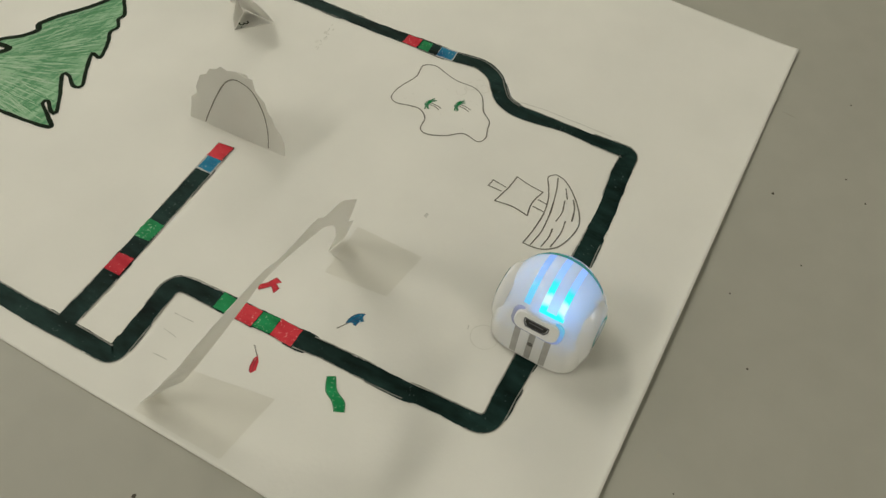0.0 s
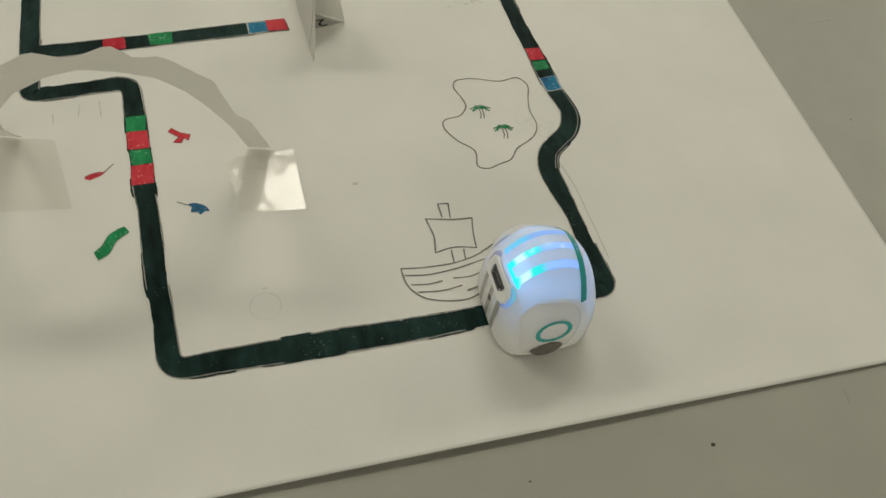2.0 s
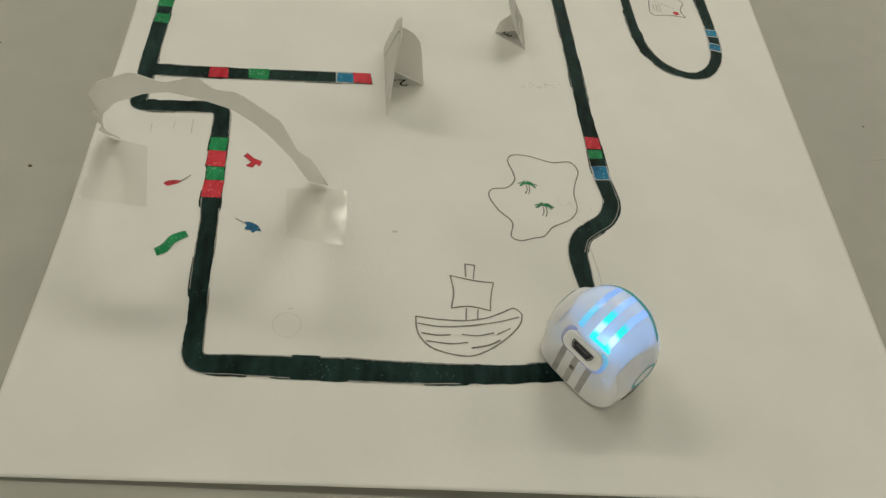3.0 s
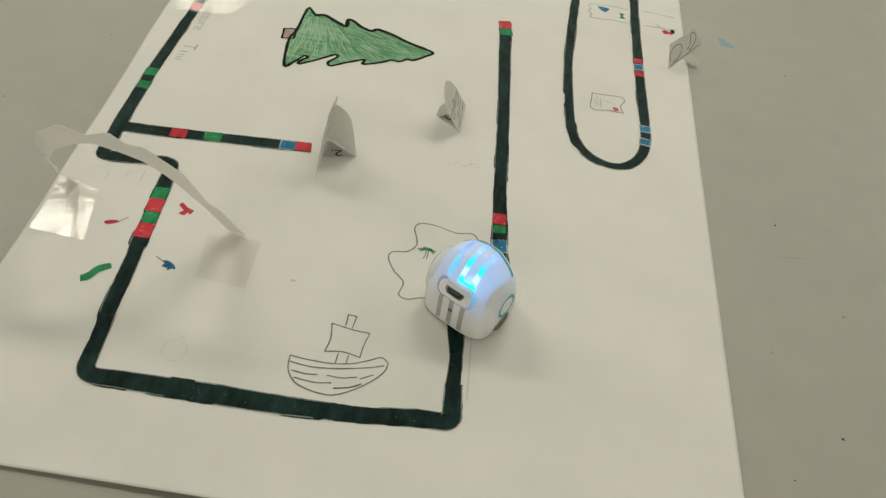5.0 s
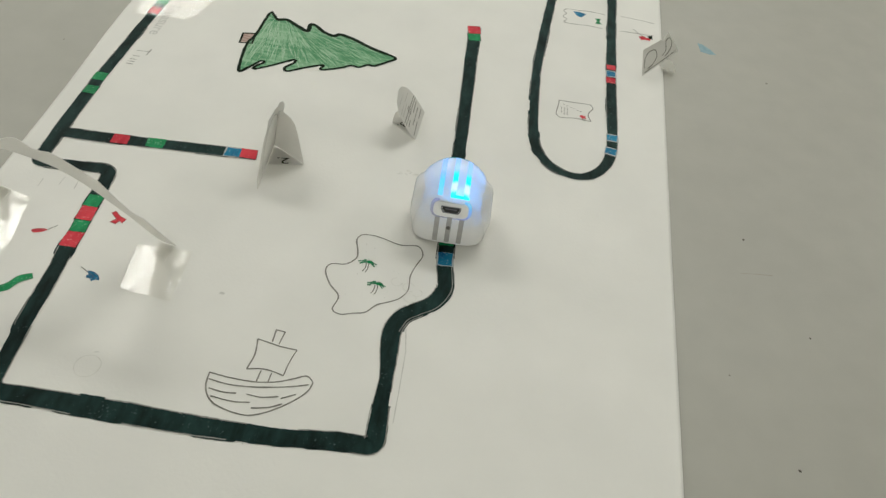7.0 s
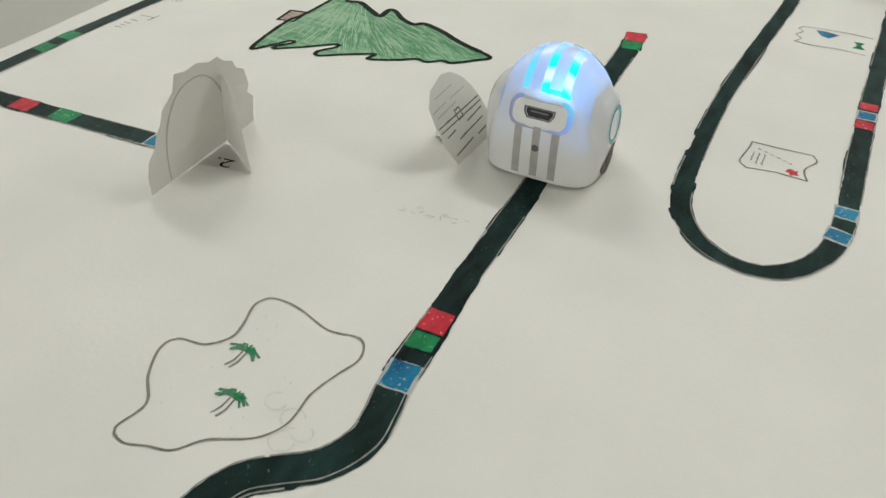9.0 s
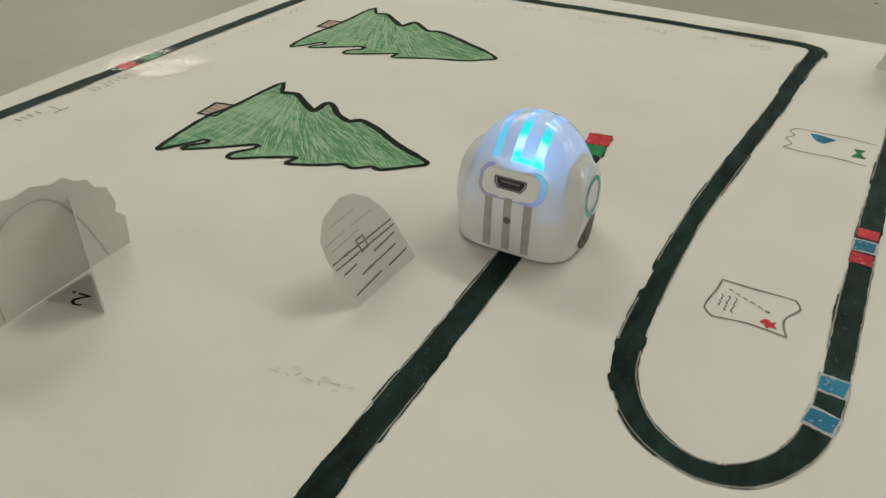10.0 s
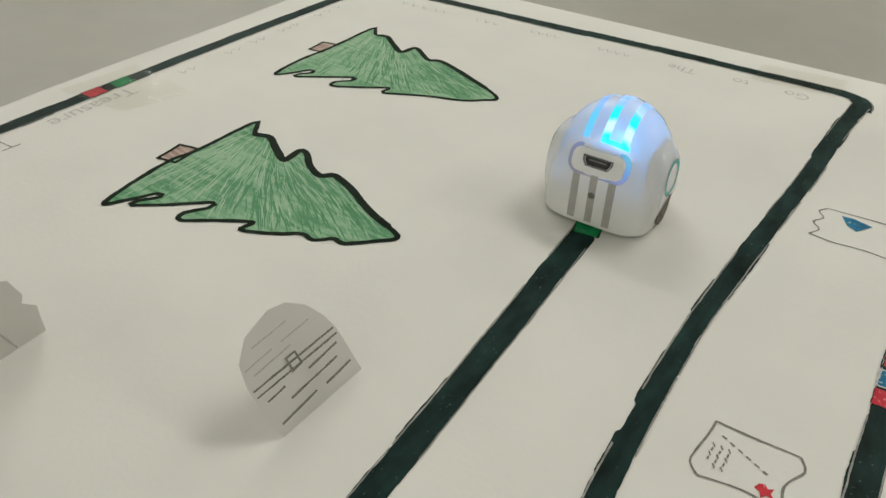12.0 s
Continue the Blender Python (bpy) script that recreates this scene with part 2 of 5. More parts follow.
def clear_tape():
    m, n, l, b = material("clear_sticky_tape")
    n.remove(b)
    tr = n.new("ShaderNodeBsdfTransparent")
    tr.inputs[0].default_value = (0.98, 0.975, 0.96, 1)
    gl = n.new("ShaderNodeBsdfGlossy")
    gl.inputs["Roughness"].default_value = 0.13
    mx = n.new("ShaderNodeMixShader")
    co = n.new("ShaderNodeTexCoord")
    t = n.new("ShaderNodeTexNoise")
    t.inputs["Scale"].default_value, t.inputs["Detail"].default_value = 140, 3
    bp = n.new("ShaderNodeBump")
    bp.inputs["Strength"].default_value, bp.inputs["Distance"].default_value = 0.4, 0.0006
    l.new(co.outputs["Object"], t.inputs[0])
    l.new(t.outputs[0], bp.inputs["Height"])
    l.new(bp.outputs[0], gl.inputs["Normal"])
    mx.inputs[0].default_value = 0.068
    l.new(tr.outputs[0], mx.inputs[1])
    l.new(gl.outputs[0], mx.inputs[2])
    l.new(mx.outputs[0], n["Material Output"].inputs[0])
    return m


TAPE = clear_tape()


# ---- mesh helpers ----
def to_object(name, bm, mat, parent=None, label="", smooth=False):
    mesh = bpy.data.meshes.new(name)
    bm.normal_update()
    bm.to_mesh(mesh)
    bm.free()
    mesh.materials.append(mat)
    if smooth:
        mesh.polygons.foreach_set("use_smooth", [True] * len(mesh.polygons))
    ob = new(name, mesh)
    if parent:
        ob.parent = parent
    if label:
        ob["label"] = label
    return ob


def part(name, bm, mat, parent, label="", smooth=False):
    return to_object(name, bm, mat, parent, label, smooth)


def box(bm, x0, y0, z0, x1, y1, z1):
    v = [bm.verts.new((x, y, z)) for z in (z0, z1) for x, y in ((x0, y0), (x1, y0), (x1, y1), (x0, y1))]
    for f in ((3, 2, 1, 0), (4, 5, 6, 7), (0, 1, 5, 4), (1, 2, 6, 5), (2, 3, 7, 6), (3, 0, 4, 7)):
        bm.faces.new([v[i] for i in f])
    return v


def beveled(bm, width, segments=2):
    bmesh.ops.bevel(bm, geom=list(bm.edges), offset=width, segments=segments, affect="EDGES", profile=0.5)


def smooth_line(points, step=1.2, closed=False):
    """A Catmull-Rom line through plan points, in even steps."""
    p = [Vector(q) for q in points]
    n = len(p)
    out = []
    for i in range(n if closed else n - 1):
        a, b, c, d = (p[(i + k) % n] if closed else p[min(max(i + k, 0), n - 1)] for k in (-1, 0, 1, 2))
        m = max(2, int((c - b).length / step))
        for j in range(m):
            s = j / m
            out.append(0.5 * ((2 * b) + (c - a) * s + (2 * a - 5 * b + 4 * c - d) * s * s + (3 * b - a - 3 * c + d) * s ** 3))
    if not closed:
        out.append(p[-1])
    return out


def ribbon(points, width, z, rough=0.0, seed=0, step=1.5, closed=False, thin_ends=False):
    """A flat stroke of ink with mitred turns and unsteady edges; plan in millimetres."""
    rnd = random.Random(seed)
    p = [Vector(q[:2]) for q in points]
    n = len(p)
    widths = width if isinstance(width, (list, tuple)) else [width] * n
    left, right = [], []
    for i in range(n):
        a = p[(i - 1) % n] if closed or i else None
        c = p[(i + 1) % n] if closed or i < n - 1 else None
        d1 = (p[i] - a).normalized() if a is not None else (c - p[i]).normalized()
        d2 = (c - p[i]).normalized() if c is not None else d1
        t = d1 + d2
        t = t.normalized() if t.length > 1e-6 else d1
        side = Vector((-t.y, t.x))
        k = min(1.5, 1 / max(0.4, side.dot(Vector((-d1.y, d1.x)))))
        h = widths[i] / 2 * k
        left.append(p[i] + side * h)
        right.append(p[i] - side * h)
    if closed:
        left.append(left[0]), right.append(right[0])
    bm = bmesh.new()
    rows, wob_l, wob_r = [], 0.0, 0.0
    count = len(left)
    for i in range(count - 1):
        m = max(1, int((left[i] - left[i + 1]).length / step + 0.5))
        for j in range(m + (1 if i == count - 2 else 0)):
            s = j / m
            l, r = left[i].lerp(left[i + 1], s), right[i].lerp(right[i + 1], s)
            wob_l, wob_r = 0.7 * wob_l + rnd.uniform(-1, 1) * rough, 0.7 * wob_r + rnd.uniform(-1, 1) * rough
            o = (l - r).normalized()
            l, r = l + o * wob_l, r - o * wob_r
            rows.append((bm.verts.new((l.x * MM, l.y * MM, z * MM)), bm.verts.new((r.x * MM, r.y * MM, z * MM))))
    for (a, b), (c, d) in zip(rows, rows[1:]):
        bm.faces.new((a, b, d, c))
    return bm


def joined(name, bms, mat, parent, label=""):
    """Strokes of one drawing as one part."""
    out = bmesh.new()
    for b in bms:
        mesh = bpy.data.meshes.new("stroke")
        b.to_mesh(mesh)
        b.free()
        out.from_mesh(mesh)
        bpy.data.meshes.remove(mesh)
    return part(name, out, mat, parent, label)


def strokes(name, lines, mat, parent, width=0.45, z=0.09, curved=True, rough=0.05, label="", seed=1):
    bms = []
    for i, pts in enumerate(lines):
        pts2 = smooth_line(pts, 1.0) if curved and len(pts) > 2 else pts
        bms.append(ribbon(pts2, width, z + 0.006 * i, rough, seed + i, 1.0))
    if name in ("faint_mark", "margin_writing"):
        for b in bms:
            part(name, b, mat, parent, label)
        return None
    return joined(name, bms, mat, parent, label)


def flat(points, z, thick=0.0):
    """A flat piece cut to an outline (millimetres), with a thickness where one is given."""
    bm = bmesh.new()
    f = bm.faces.new([bm.verts.new((x * MM, y * MM, z * MM)) for x, y in points])
    bm.normal_update()
    if f.normal.z < 0:
        f.normal_flip()
    if thick:
        got = bmesh.ops.extrude_face_region(bm, geom=[f])
        bmesh.ops.translate(bm, verts=[v for v in got["geom"] if isinstance(v, bmesh.types.BMVert)], vec=(0, 0, thick * MM))
        bmesh.ops.recalc_face_normals(bm, faces=bm.faces)
    bmesh.ops.triangulate(bm, faces=[f for f in bm.faces if len(f.verts) > 4])
    return bm


def patch(cx, cy, length, width, z, turn=0.0, seed=0):
    """A small hand-filled block of marker with ragged edges."""
    rnd = random.Random(seed)
    c, s = math.cos(radians(turn)), math.sin(radians(turn))
    corners = [(-1, -1), (1, -1), (1, 1), (-1, 1)]
    jog = [(rnd.uniform(-0.3, 0.3), rnd.uniform(-0.3, 0.3)) for _ in corners]
    pts = []
    for i in range(4):
        (a, b), (d, e) = corners[i], corners[(i + 1) % 4]
        for k in range(7):
            t = k / 7
            x = (a + (d - a) * t) * width / 2 + jog[i][0] * (1 - t) + jog[(i + 1) % 4][0] * t + rnd.uniform(-0.13, 0.13)
            y = (b + (e - b) * t) * length / 2 + jog[i][1] * (1 - t) + jog[(i + 1) % 4][1] * t + rnd.uniform(-0.13, 0.13)
            pts.append((cx + x * c - y * s, cy + x * s + y * c))
    return flat(pts, z)


def letters(name, text, size, mat, parent, m, label=""):
    cu = bpy.data.curves.new(name, "FONT")
    cu.body, cu.size, cu.align_x, cu.align_y = text, size * MM, "CENTER", "CENTER"
    ob = bpy.data.objects.new(name, cu)
    mesh = bpy.data.meshes.new_from_object(ob)
    bpy.data.objects.remove(ob)
    mesh.materials.append(mat)
    out = new(name, mesh)
    out.parent, out.matrix_basis = parent, m
    if label:
        out["label"] = label
    return out


# ---- room ----
def build_room():
    x0, x1, y0, y1, t = -4.5, 4.5, -4.2, 6.0, 0.12
    walls = {"wall_north": (x0 - t, y1, x1 + t, y1 + t), "wall_south": (x0 - t, y0 - t, x1 + t, y0),
             "wall_west": (x0 - t, y0, x0, y1), "wall_east": (x1, y0, x1 + t, y1)}
    for name, (a, b, c, d) in walls.items():
        bm = bmesh.new()
        box(bm, a, b, FLOOR_Z, c, d, CEILING_Z)
        tagged(to_object(name, bm, WALL_PAINT), "plain painted classroom wall around the table", "wall", kind="structure")
    bm = bmesh.new()
    box(bm, x0 - t, y0 - t, FLOOR_Z - 0.1, x1 + t, y1 + t, FLOOR_Z)
    tagged(to_object("floor", bm, CARPET), "dark green carpet floor under the table", "floor", kind="structure")
    bm = bmesh.new()
    box(bm, x0 - t, y0 - t, CEILING_Z + 0.02, x1 + t, y1 + t, CEILING_Z + 0.12)
    tagged(to_object("ceiling", bm, CEILING_PAINT), "white tiled classroom ceiling", "ceiling", kind="structure")


def build_lamps():
    for x, y, share in LAMP_PLACES:
        data = bpy.data.lights.new("ceiling_panel_and_fill", "AREA")
        data.shape, data.size, data.size_y = "RECTANGLE", 1.2, 0.28
        data.energy, data.color = LAMP_POWER * share, LAMP_COLOUR
        ob = new("ceiling_panel_and_fill", data)
        ob.matrix_basis = pose(x, y, CEILING_Z - 0.03)


def build_table():
    """Grey laminate top with a rounded edge on four steel legs."""
    top = bpy.data.objects.new("table", None)
    scene.collection.objects.link(top)
    top.location = (0.3, 0.1, FLOOR_Z)
    tagged(top, "grey-beige speckled laminate classroom table with worn top", "table")
    bm = bmesh.new()
    box(bm, -0.449, -0.7, 0.72, 0.95, 1.1, 0.7496)
    beveled(bm, 0.004, 3)
    part("tabletop", bm, TABLE, top)
    for x in (-0.37, 0.87):
        for y in (-0.6, 1.0):
            bm = bmesh.new()
            box(bm, x - 0.02, y - 0.02, 0.0, x + 0.02, y + 0.02, 0.72)
            beveled(bm, 0.004, 2)
            part("leg", bm, STEEL_LEG, top)
    # grit and marks that lie on the top
    rnd = random.Random(7)
    spots = [(210.6, -35, 0.5), (202, -44, 0.5), (187.8, -12.5, 0.7), (135, -11.8, 0.35), (315, 170, 0.6), (335, 120, 0.5),
             (320, 60, 0.7), (-16, 108, 0.8), (-30, 60, 0.5), (298, 40, 0.4), (240, 505, 0.9), (345, 300, 0.5), (160, -30, 0.4),
             (110, -25, 0.4), (60, -18, 0.3), (255, -28, 0.4), (300, 95, 0.35), (325, 20, 0.5), (-45, 170, 0.4), (-20, 230, 0.3)]
    for x, y, r in spots:
        pts = [(x + r * rnd.uniform(0.6, 1.2) * math.cos(a * 0.785), y + r * rnd.uniform(0.5, 1.0) * math.sin(a * 0.785)) for a in range(8)]
        ob = to_object("grit", flat(pts, -0.42, 0.12), SPECK)
        tagged(ob, "tiny dark speck of grit on the table", "dirt speck", "specks on the table")
    for x, y, a, ln in ((234.3, -7, 80, 5.0), (318, 150, 8, 14.0)):
        c, s = math.cos(radians(a)) * ln / 2, math.sin(radians(a)) * ln / 2
        ob = to_object("scratch", ribbon([(x - c, y - s), (x, y + 0.3), (x + c, y + s)], 0.35, -0.36, 0.08, 3), STAIN)
        tagged(ob, "thin dark scratch in the laminate table", "scratch", "scratches on the table")
    ob = to_object("paint_smear", flat([(310, 322), (315, 320.5), (319, 321), (316, 326), (312, 330), (309, 331)], -0.42, 0.1), BLUE_CRUMB)
    tagged(ob, "pale blue smear of paint on the table", "paint smear")
    ob = to_object("eraser_crumb", flat([(-23, 83), (-21, 82.5), (-20, 85.5), (-22, 86.5)], -0.42, 0.8), RED_CRUMB)
    tagged(ob, "small red crumb lying on the table", "crumb")


def build_chair():
    """A moulded chair tucked under the table's left side."""
    chair = bpy.data.objects.new("chair", None)
    scene.collection.objects.link(chair)
    chair.location = (-0.30, 0.62, FLOOR_Z)
    tagged(chair, "dark green moulded plastic chair pushed against the table", "chair")
    bm = bmesh.new()
    box(bm, -0.2, -0.22, 0.43, 0.2, 0.22, 0.455)
    beveled(bm, 0.01, 2)
    part("seat", bm, CHAIR_GREEN, chair)
    bm = bmesh.new()
    v = box(bm, -0.22, -0.36, 0.50, -0.2, 0.24, 0.83)
    for q in v:
        q.co.x -= 0.12 * (q.co.z - 0.5)
    beveled(bm, 0.009, 2)
    part("backrest", bm, CHAIR_GREEN, chair)
    for x in (-0.19, 0.17):
        for y in (-0.19, 0.19):
            bm = bmesh.new()
            box(bm, x - 0.012, y - 0.012, 0, x + 0.012, y + 0.012, 0.56 if x < 0 else 0.43)
            part("leg", bm, STEEL_LEG, chair)


# ---- the drawing sheet ----
SHEET = [(0.5, 0.0), (277.3, 0.0), (291.2, 446.5), (-2.2, 437.0)]


def sheet_point(u, v):
    a, b, c, d = (Vector(q) for q in SHEET)
    p = a.lerp(b, u).lerp(d.lerp(c, u), v)
    p.x -= 3.0 * math.exp(-(((p.y - 262) / 55) ** 2)) * (1 - u) ** 8 - 1.4 * math.exp(-(((p.y - 80) / 50) ** 2)) * (1 - u) ** 8
    lift = 1.5 * max(0.0, 1 - p.y / 14) ** 2 * (0.35 + 0.65 * math.sin(math.pi * min(1, max(0, u * 1.15))) ** 2)
    lift += 0.4 * max(0.0, 1 - (SHEET[1][0] + 14.7 * v - p.x) / 8) ** 2 * (0.5 + 0.5 * math.sin(9 * v + 1))
    return Vector((p.x * MM, p.y * MM, lift * MM))


def build_sheet():
    sheet = bpy.data.objects.new("drawing_sheet", None)
    scene.collection.objects.link(sheet)
    tagged(sheet, "large white paper sheet with a hand-drawn black track and pictures", "drawing")
    bm = bmesh.new()
    us = [0, 0.004, 0.01, 0.02, 0.03] + [0.06 + 0.04 * i for i in range(23)] + [0.96, 0.97, 0.98, 0.99, 0.995, 1.0]
    vs = [0, 0.003, 0.006, 0.01, 0.015, 0.02, 0.03] + [0.05 + 0.05 * i for i in range(19)] + [1.0]
    top = [[bm.verts.new(sheet_point(u, v)) for u in us] for v in vs]
    low = [[bm.verts.new(sheet_point(u, v) - Vector((0, 0, 0.00028))) for u in us] for v in vs]
    for j in range(len(vs) - 1):
        for i in range(len(us) - 1):
            bm.faces.new((top[j][i], top[j][i + 1], top[j + 1][i + 1], top[j + 1][i]))
            bm.faces.new((low[j][i], low[j + 1][i], low[j + 1][i + 1], low[j][i + 1]))
    for i in range(len(us) - 1):
        bm.faces.new((top[0][i], low[0][i], low[0][i + 1], top[0][i + 1]))
        bm.faces.new((top[-1][i], top[-1][i + 1], low[-1][i + 1], low[-1][i]))
    for j in range(len(vs) - 1):
        bm.faces.new((top[j][0], top[j + 1][0], low[j + 1][0], low[j][0]))
        bm.faces.new((top[j][-1], low[j][-1], low[j + 1][-1], top[j + 1][-1]))
    part("paper", bm, PAPER, sheet, smooth=True)
    return sheet


LOOP = [(180.2, 305.8, 6.8), (181.6, 275, 6.4), (183, 247, 6.2), (185, 200, 5.8), (186.1, 160, 5.8), (187, 147, 6.0), (188.2, 126, 6.4),
        (189.6, 118.6, 6.4), (190.2, 111.4, 6.6), (186.8, 103.8, 6.6), (181.2, 99.2, 6.6), (176.4, 94.8, 6.6), (173.9, 88, 6.8), (174.4, 80, 6.4),
        (175.6, 67, 4.8), (175.8, 54, 5.8)]
BASE = [(175.8, 56, 5.8), (176.7, 40.2, 6.6), (164, 39.9, 6.5), (146, 37.6, 6.0), (120, 36.3, 6.9), (96, 36.3, 7.5), (75, 36.2, 7.0), (62, 36.0, 6.4), (49.8, 35.6, 6.0),
        (49.0, 50, 5.6), (47.6, 66, 5.8), (46.4, 90, 5.6), (45.3, 100, 6.0), (44.0, 126, 6.2), (42.7, 144.8, 5.9), (11.8, 142.0, 5.8),
        (11.4, 155, 6.0), (10.7, 172, 6.4), (10.2, 200, 5.6), (10.6, 226, 5.4), (11.3, 270, 5.2), (11.8, 306, 5.2),
        (13.0, 350, 5.2), (14.4, 385, 5.0), (16.8, 414.5, 5.0), (44, 416.4, 5.0), (102, 420, 5.0), (152.5, 424.2, 5.0), (199, 426, 5.0), (221, 426.6, 5.4),
        (226.5, 422.5, 6.6), (227.0, 415, 6.6)]
OVAL = [(226.2, 419, 5.8), (224.2, 395, 5.2), (222.5, 355, 5.2), (219.7, 318, 5.0), (217.4, 275, 4.6), (217.7, 240, 4.6), (219.1, 216, 5.0), (222.2, 205, 4.8),
        (229.0, 196.2, 4.3), (238.8, 192.4, 4.2), (247.5, 195.2, 4.8), (253.6, 203.2, 4.9), (256.6, 213, 5.1), (257.4, 226, 5.2), (257.3, 255, 5.2),
        (257.5, 290, 5.0), (258.1, 327, 5.0), (259.2, 372, 5.0), (260.5, 400, 5.0)]
BRANCH = [(9.5, 162.3, 6.5), (37.7, 164.1, 6.3), (66, 166.6, 6.2), (97.5, 169.2, 6.2)]


def eased(plan, tight):
    """Plan points with their sharp turns rounded; each row is (x, y, width)."""
    p = [Vector(q) for q in plan]
    out = [p[0]]
    for a, b, c in zip(p, p[1:], p[2:]):
        d1, d2 = (b - a).xy, (c - b).xy
        if abs(d1.angle_signed(d2)) < radians(35):
            out.append(b)
            continue
        tight_here = 3.0 if b.x > 170 and b.y < 60 else 3.2 if b.x < 20 and b.y < 150 else tight
        r1, r2 = min(tight_here, d1.length * 0.45), min(tight_here, d2.length * 0.45)
        s, e = b.lerp(a, r1 / d1.length), b.lerp(c, r2 / d2.length)
        for i in range(9):
            t = i / 8
            q = s.lerp(b, t).lerp(b.lerp(e, t), t)
            q.z = b.z
            out.append(q)
    return out + [p[-1]]


def inked(name, plan, z, sheet, seed, curved):
    """A filled marker line: the ink runs over its pencil guide lines here and there, in strokes with blunt ends."""
    rnd = random.Random(seed)
    if curved:
        rows = smooth_line(plan, 0.8)
    else:
        rows = []
        e = eased(plan, 5.4)
        for a, b in zip(e, e[1:]):
            m = max(1, int((b - a).length / 0.8))
            rows += [a.lerp(b, i / m) for i in range(m)]
        rows.append(e[-1])
    sides = []
    for i, q in enumerate(rows):
        a, c = rows[max(0, i - 1)], rows[min(len(rows) - 1, i + 1)]
        d = (c - a).xy.normalized()
        sides.append(Vector((-d.y, d.x)))
    bm = bmesh.new()
    state = {-1: [0.0, 0, 0.0], 1: [0.0, 0, 0.0]}
    last = None
    for i, q in enumerate(rows):
        got = []
        for k in (-1, 1):
            st = state[k]
            st[0] = 0.82 * st[0] + rnd.uniform(-1, 1) * 0.09
            if st[1] <= 0:
                over = rnd.random() < 0.40
                st[1], st[2] = rnd.randint(5, 22), (rnd.uniform(0.2, 0.68) if over else rnd.uniform(-0.12, 0.12))
            st[1] -= 1
            h = q.z / 2 + st[0] + st[2] + rnd.uniform(-0.05, 0.05)
            v = q.xy + sides[i] * (k * h)
            got.append(bm.verts.new((v.x * MM, v.y * MM, z * MM)))
        if last:
            bm.faces.new((last[0], got[0], got[1], last[1]))
        last = got
    bmesh.ops.recalc_face_normals(bm, faces=bm.faces)
    out = part(name, bm, BLACK, sheet, "thick black marker line of the track")
    # the two pencil lines that the ink fills, worn and inked over in places
    for k in (-1, 1):
        bms, run, w1 = [], [], 0.0
        left = rnd.randint(10, 60)
        show = True
        for i, q in enumerate(rows):
            w1 = 0.9 * w1 + rnd.uniform(-1, 1) * 0.05
            if show and not (q.x < 16 and 156 < q.y < 170):
                run.append(tuple(q.xy + sides[i] * (k * (q.z / 2 + 0.12 + w1))))
            left -= 1
            if left <= 0 or i == len(rows) - 1:
                if len(run) > 3:
                    bms.append(ribbon(run, rnd.uniform(0.28, 0.42), z + 0.012, 0.03, seed + i, 2.0))
                run, show = [], not show if rnd.random() < 0.8 else show
                left = rnd.randint(20, 75) if show else rnd.randint(6, 26)
        for b in bms:
            part("pencil_guide", b, GUIDE, sheet, "grey pencil guide line along the track")
    return out


def build_track(sheet):
    inked("track_line", LOOP, 0.12, sheet, 11, True)
    inked("track_line", BASE, 0.15, sheet, 12, False)
    inked("track_line", OVAL, 0.18, sheet, 14, True)
    inked("track_line", BRANCH, 0.185, sheet, 15, False)
    # where the ink was drawn out past its pencil line round the bend
    mid = smooth_line([Vector(p[:2]) for p in LOOP[6:13]], 0.9)
    run = []
    for a, b in zip(mid, mid[1:]):
        d = (b - a).normalized()
        run.append((a.x - d.y * 2.5, a.y + d.x * 2.5))
    part("pencil_guide", ribbon(run, 0.32, 0.2, 0.04, 19, 1.4), GUIDE, sheet, "grey pencil guide line along the track")
    marks = [(43.9, 125.4, 6.8, 6.4, GREEN, 2), (44.4, 118.0, 7.6, 6.6, RED, 2), (45.0, 111.0, 6.4, 6.4, GREEN, 3), (45.3, 103.6, 8.2, 6.6, RED, 3),
             (10.0, 205.3, 6.0, 6.0, GREEN, 0), (10.5, 194.5, 6.0, 6.0, GREEN, 0), (11.3, 268.3, 6.4, 5.8, RED, -2), (11.6, 279.0, 7.0, 5.8, GREEN, -2),
             (187.2, 143.3, 6.6, 6.2, RED, 3), (187.5, 137.2, 4.6, 6.0, GREEN, 3), (188.1, 127.3, 6.8, 6.6, BLUE, 6),
             (180.1, 302.9, 7.4, 7.4, RED, 12), (181.0, 295.5, 6.8, 7.0, GREEN, 12),
             (257.5, 288.4, 5.0, 5.2, RED, 0), (257.5, 282.2, 5.2, 5.6, BLUE, 0), (257.4, 275.8, 5.0, 5.4, RED, 0),
             (257.4, 225.8, 4.8, 5.6, BLUE, 0), (256.6, 215.2, 4.8, 6.0, BLUE, -10),
             (37.9, 164.3, 7.0, 6.2, RED, 94), (53.3, 165.6, 8.0, 6.2, GREEN, 94), (87.1, 168.4, 6.8, 6.2, BLUE, 94), (94.0, 169.0, 7.0, 6.2, RED, 94)]
    names = {RED: "red_mark", GREEN: "green_mark", BLUE: "blue_mark"}
    for i, (x, y, ln, wd, mat, turn) in enumerate(marks):
        part("mark_edge", patch(x, y, ln + (0.9 if mat is BLUE else 0.5), wd + (0.3 if mat is BLUE else 0.0), 0.215, turn, 200 + i), MARGIN if mat is BLUE else BLACK, sheet)
        part(names[mat], patch(x, y, ln - (0.3 if mat is BLUE else 0), wd - (0.7 if mat is BLUE else 0.2), 0.25, turn, 300 + i), mat, sheet, names[mat].split("_")[0] + " marker block on the track")


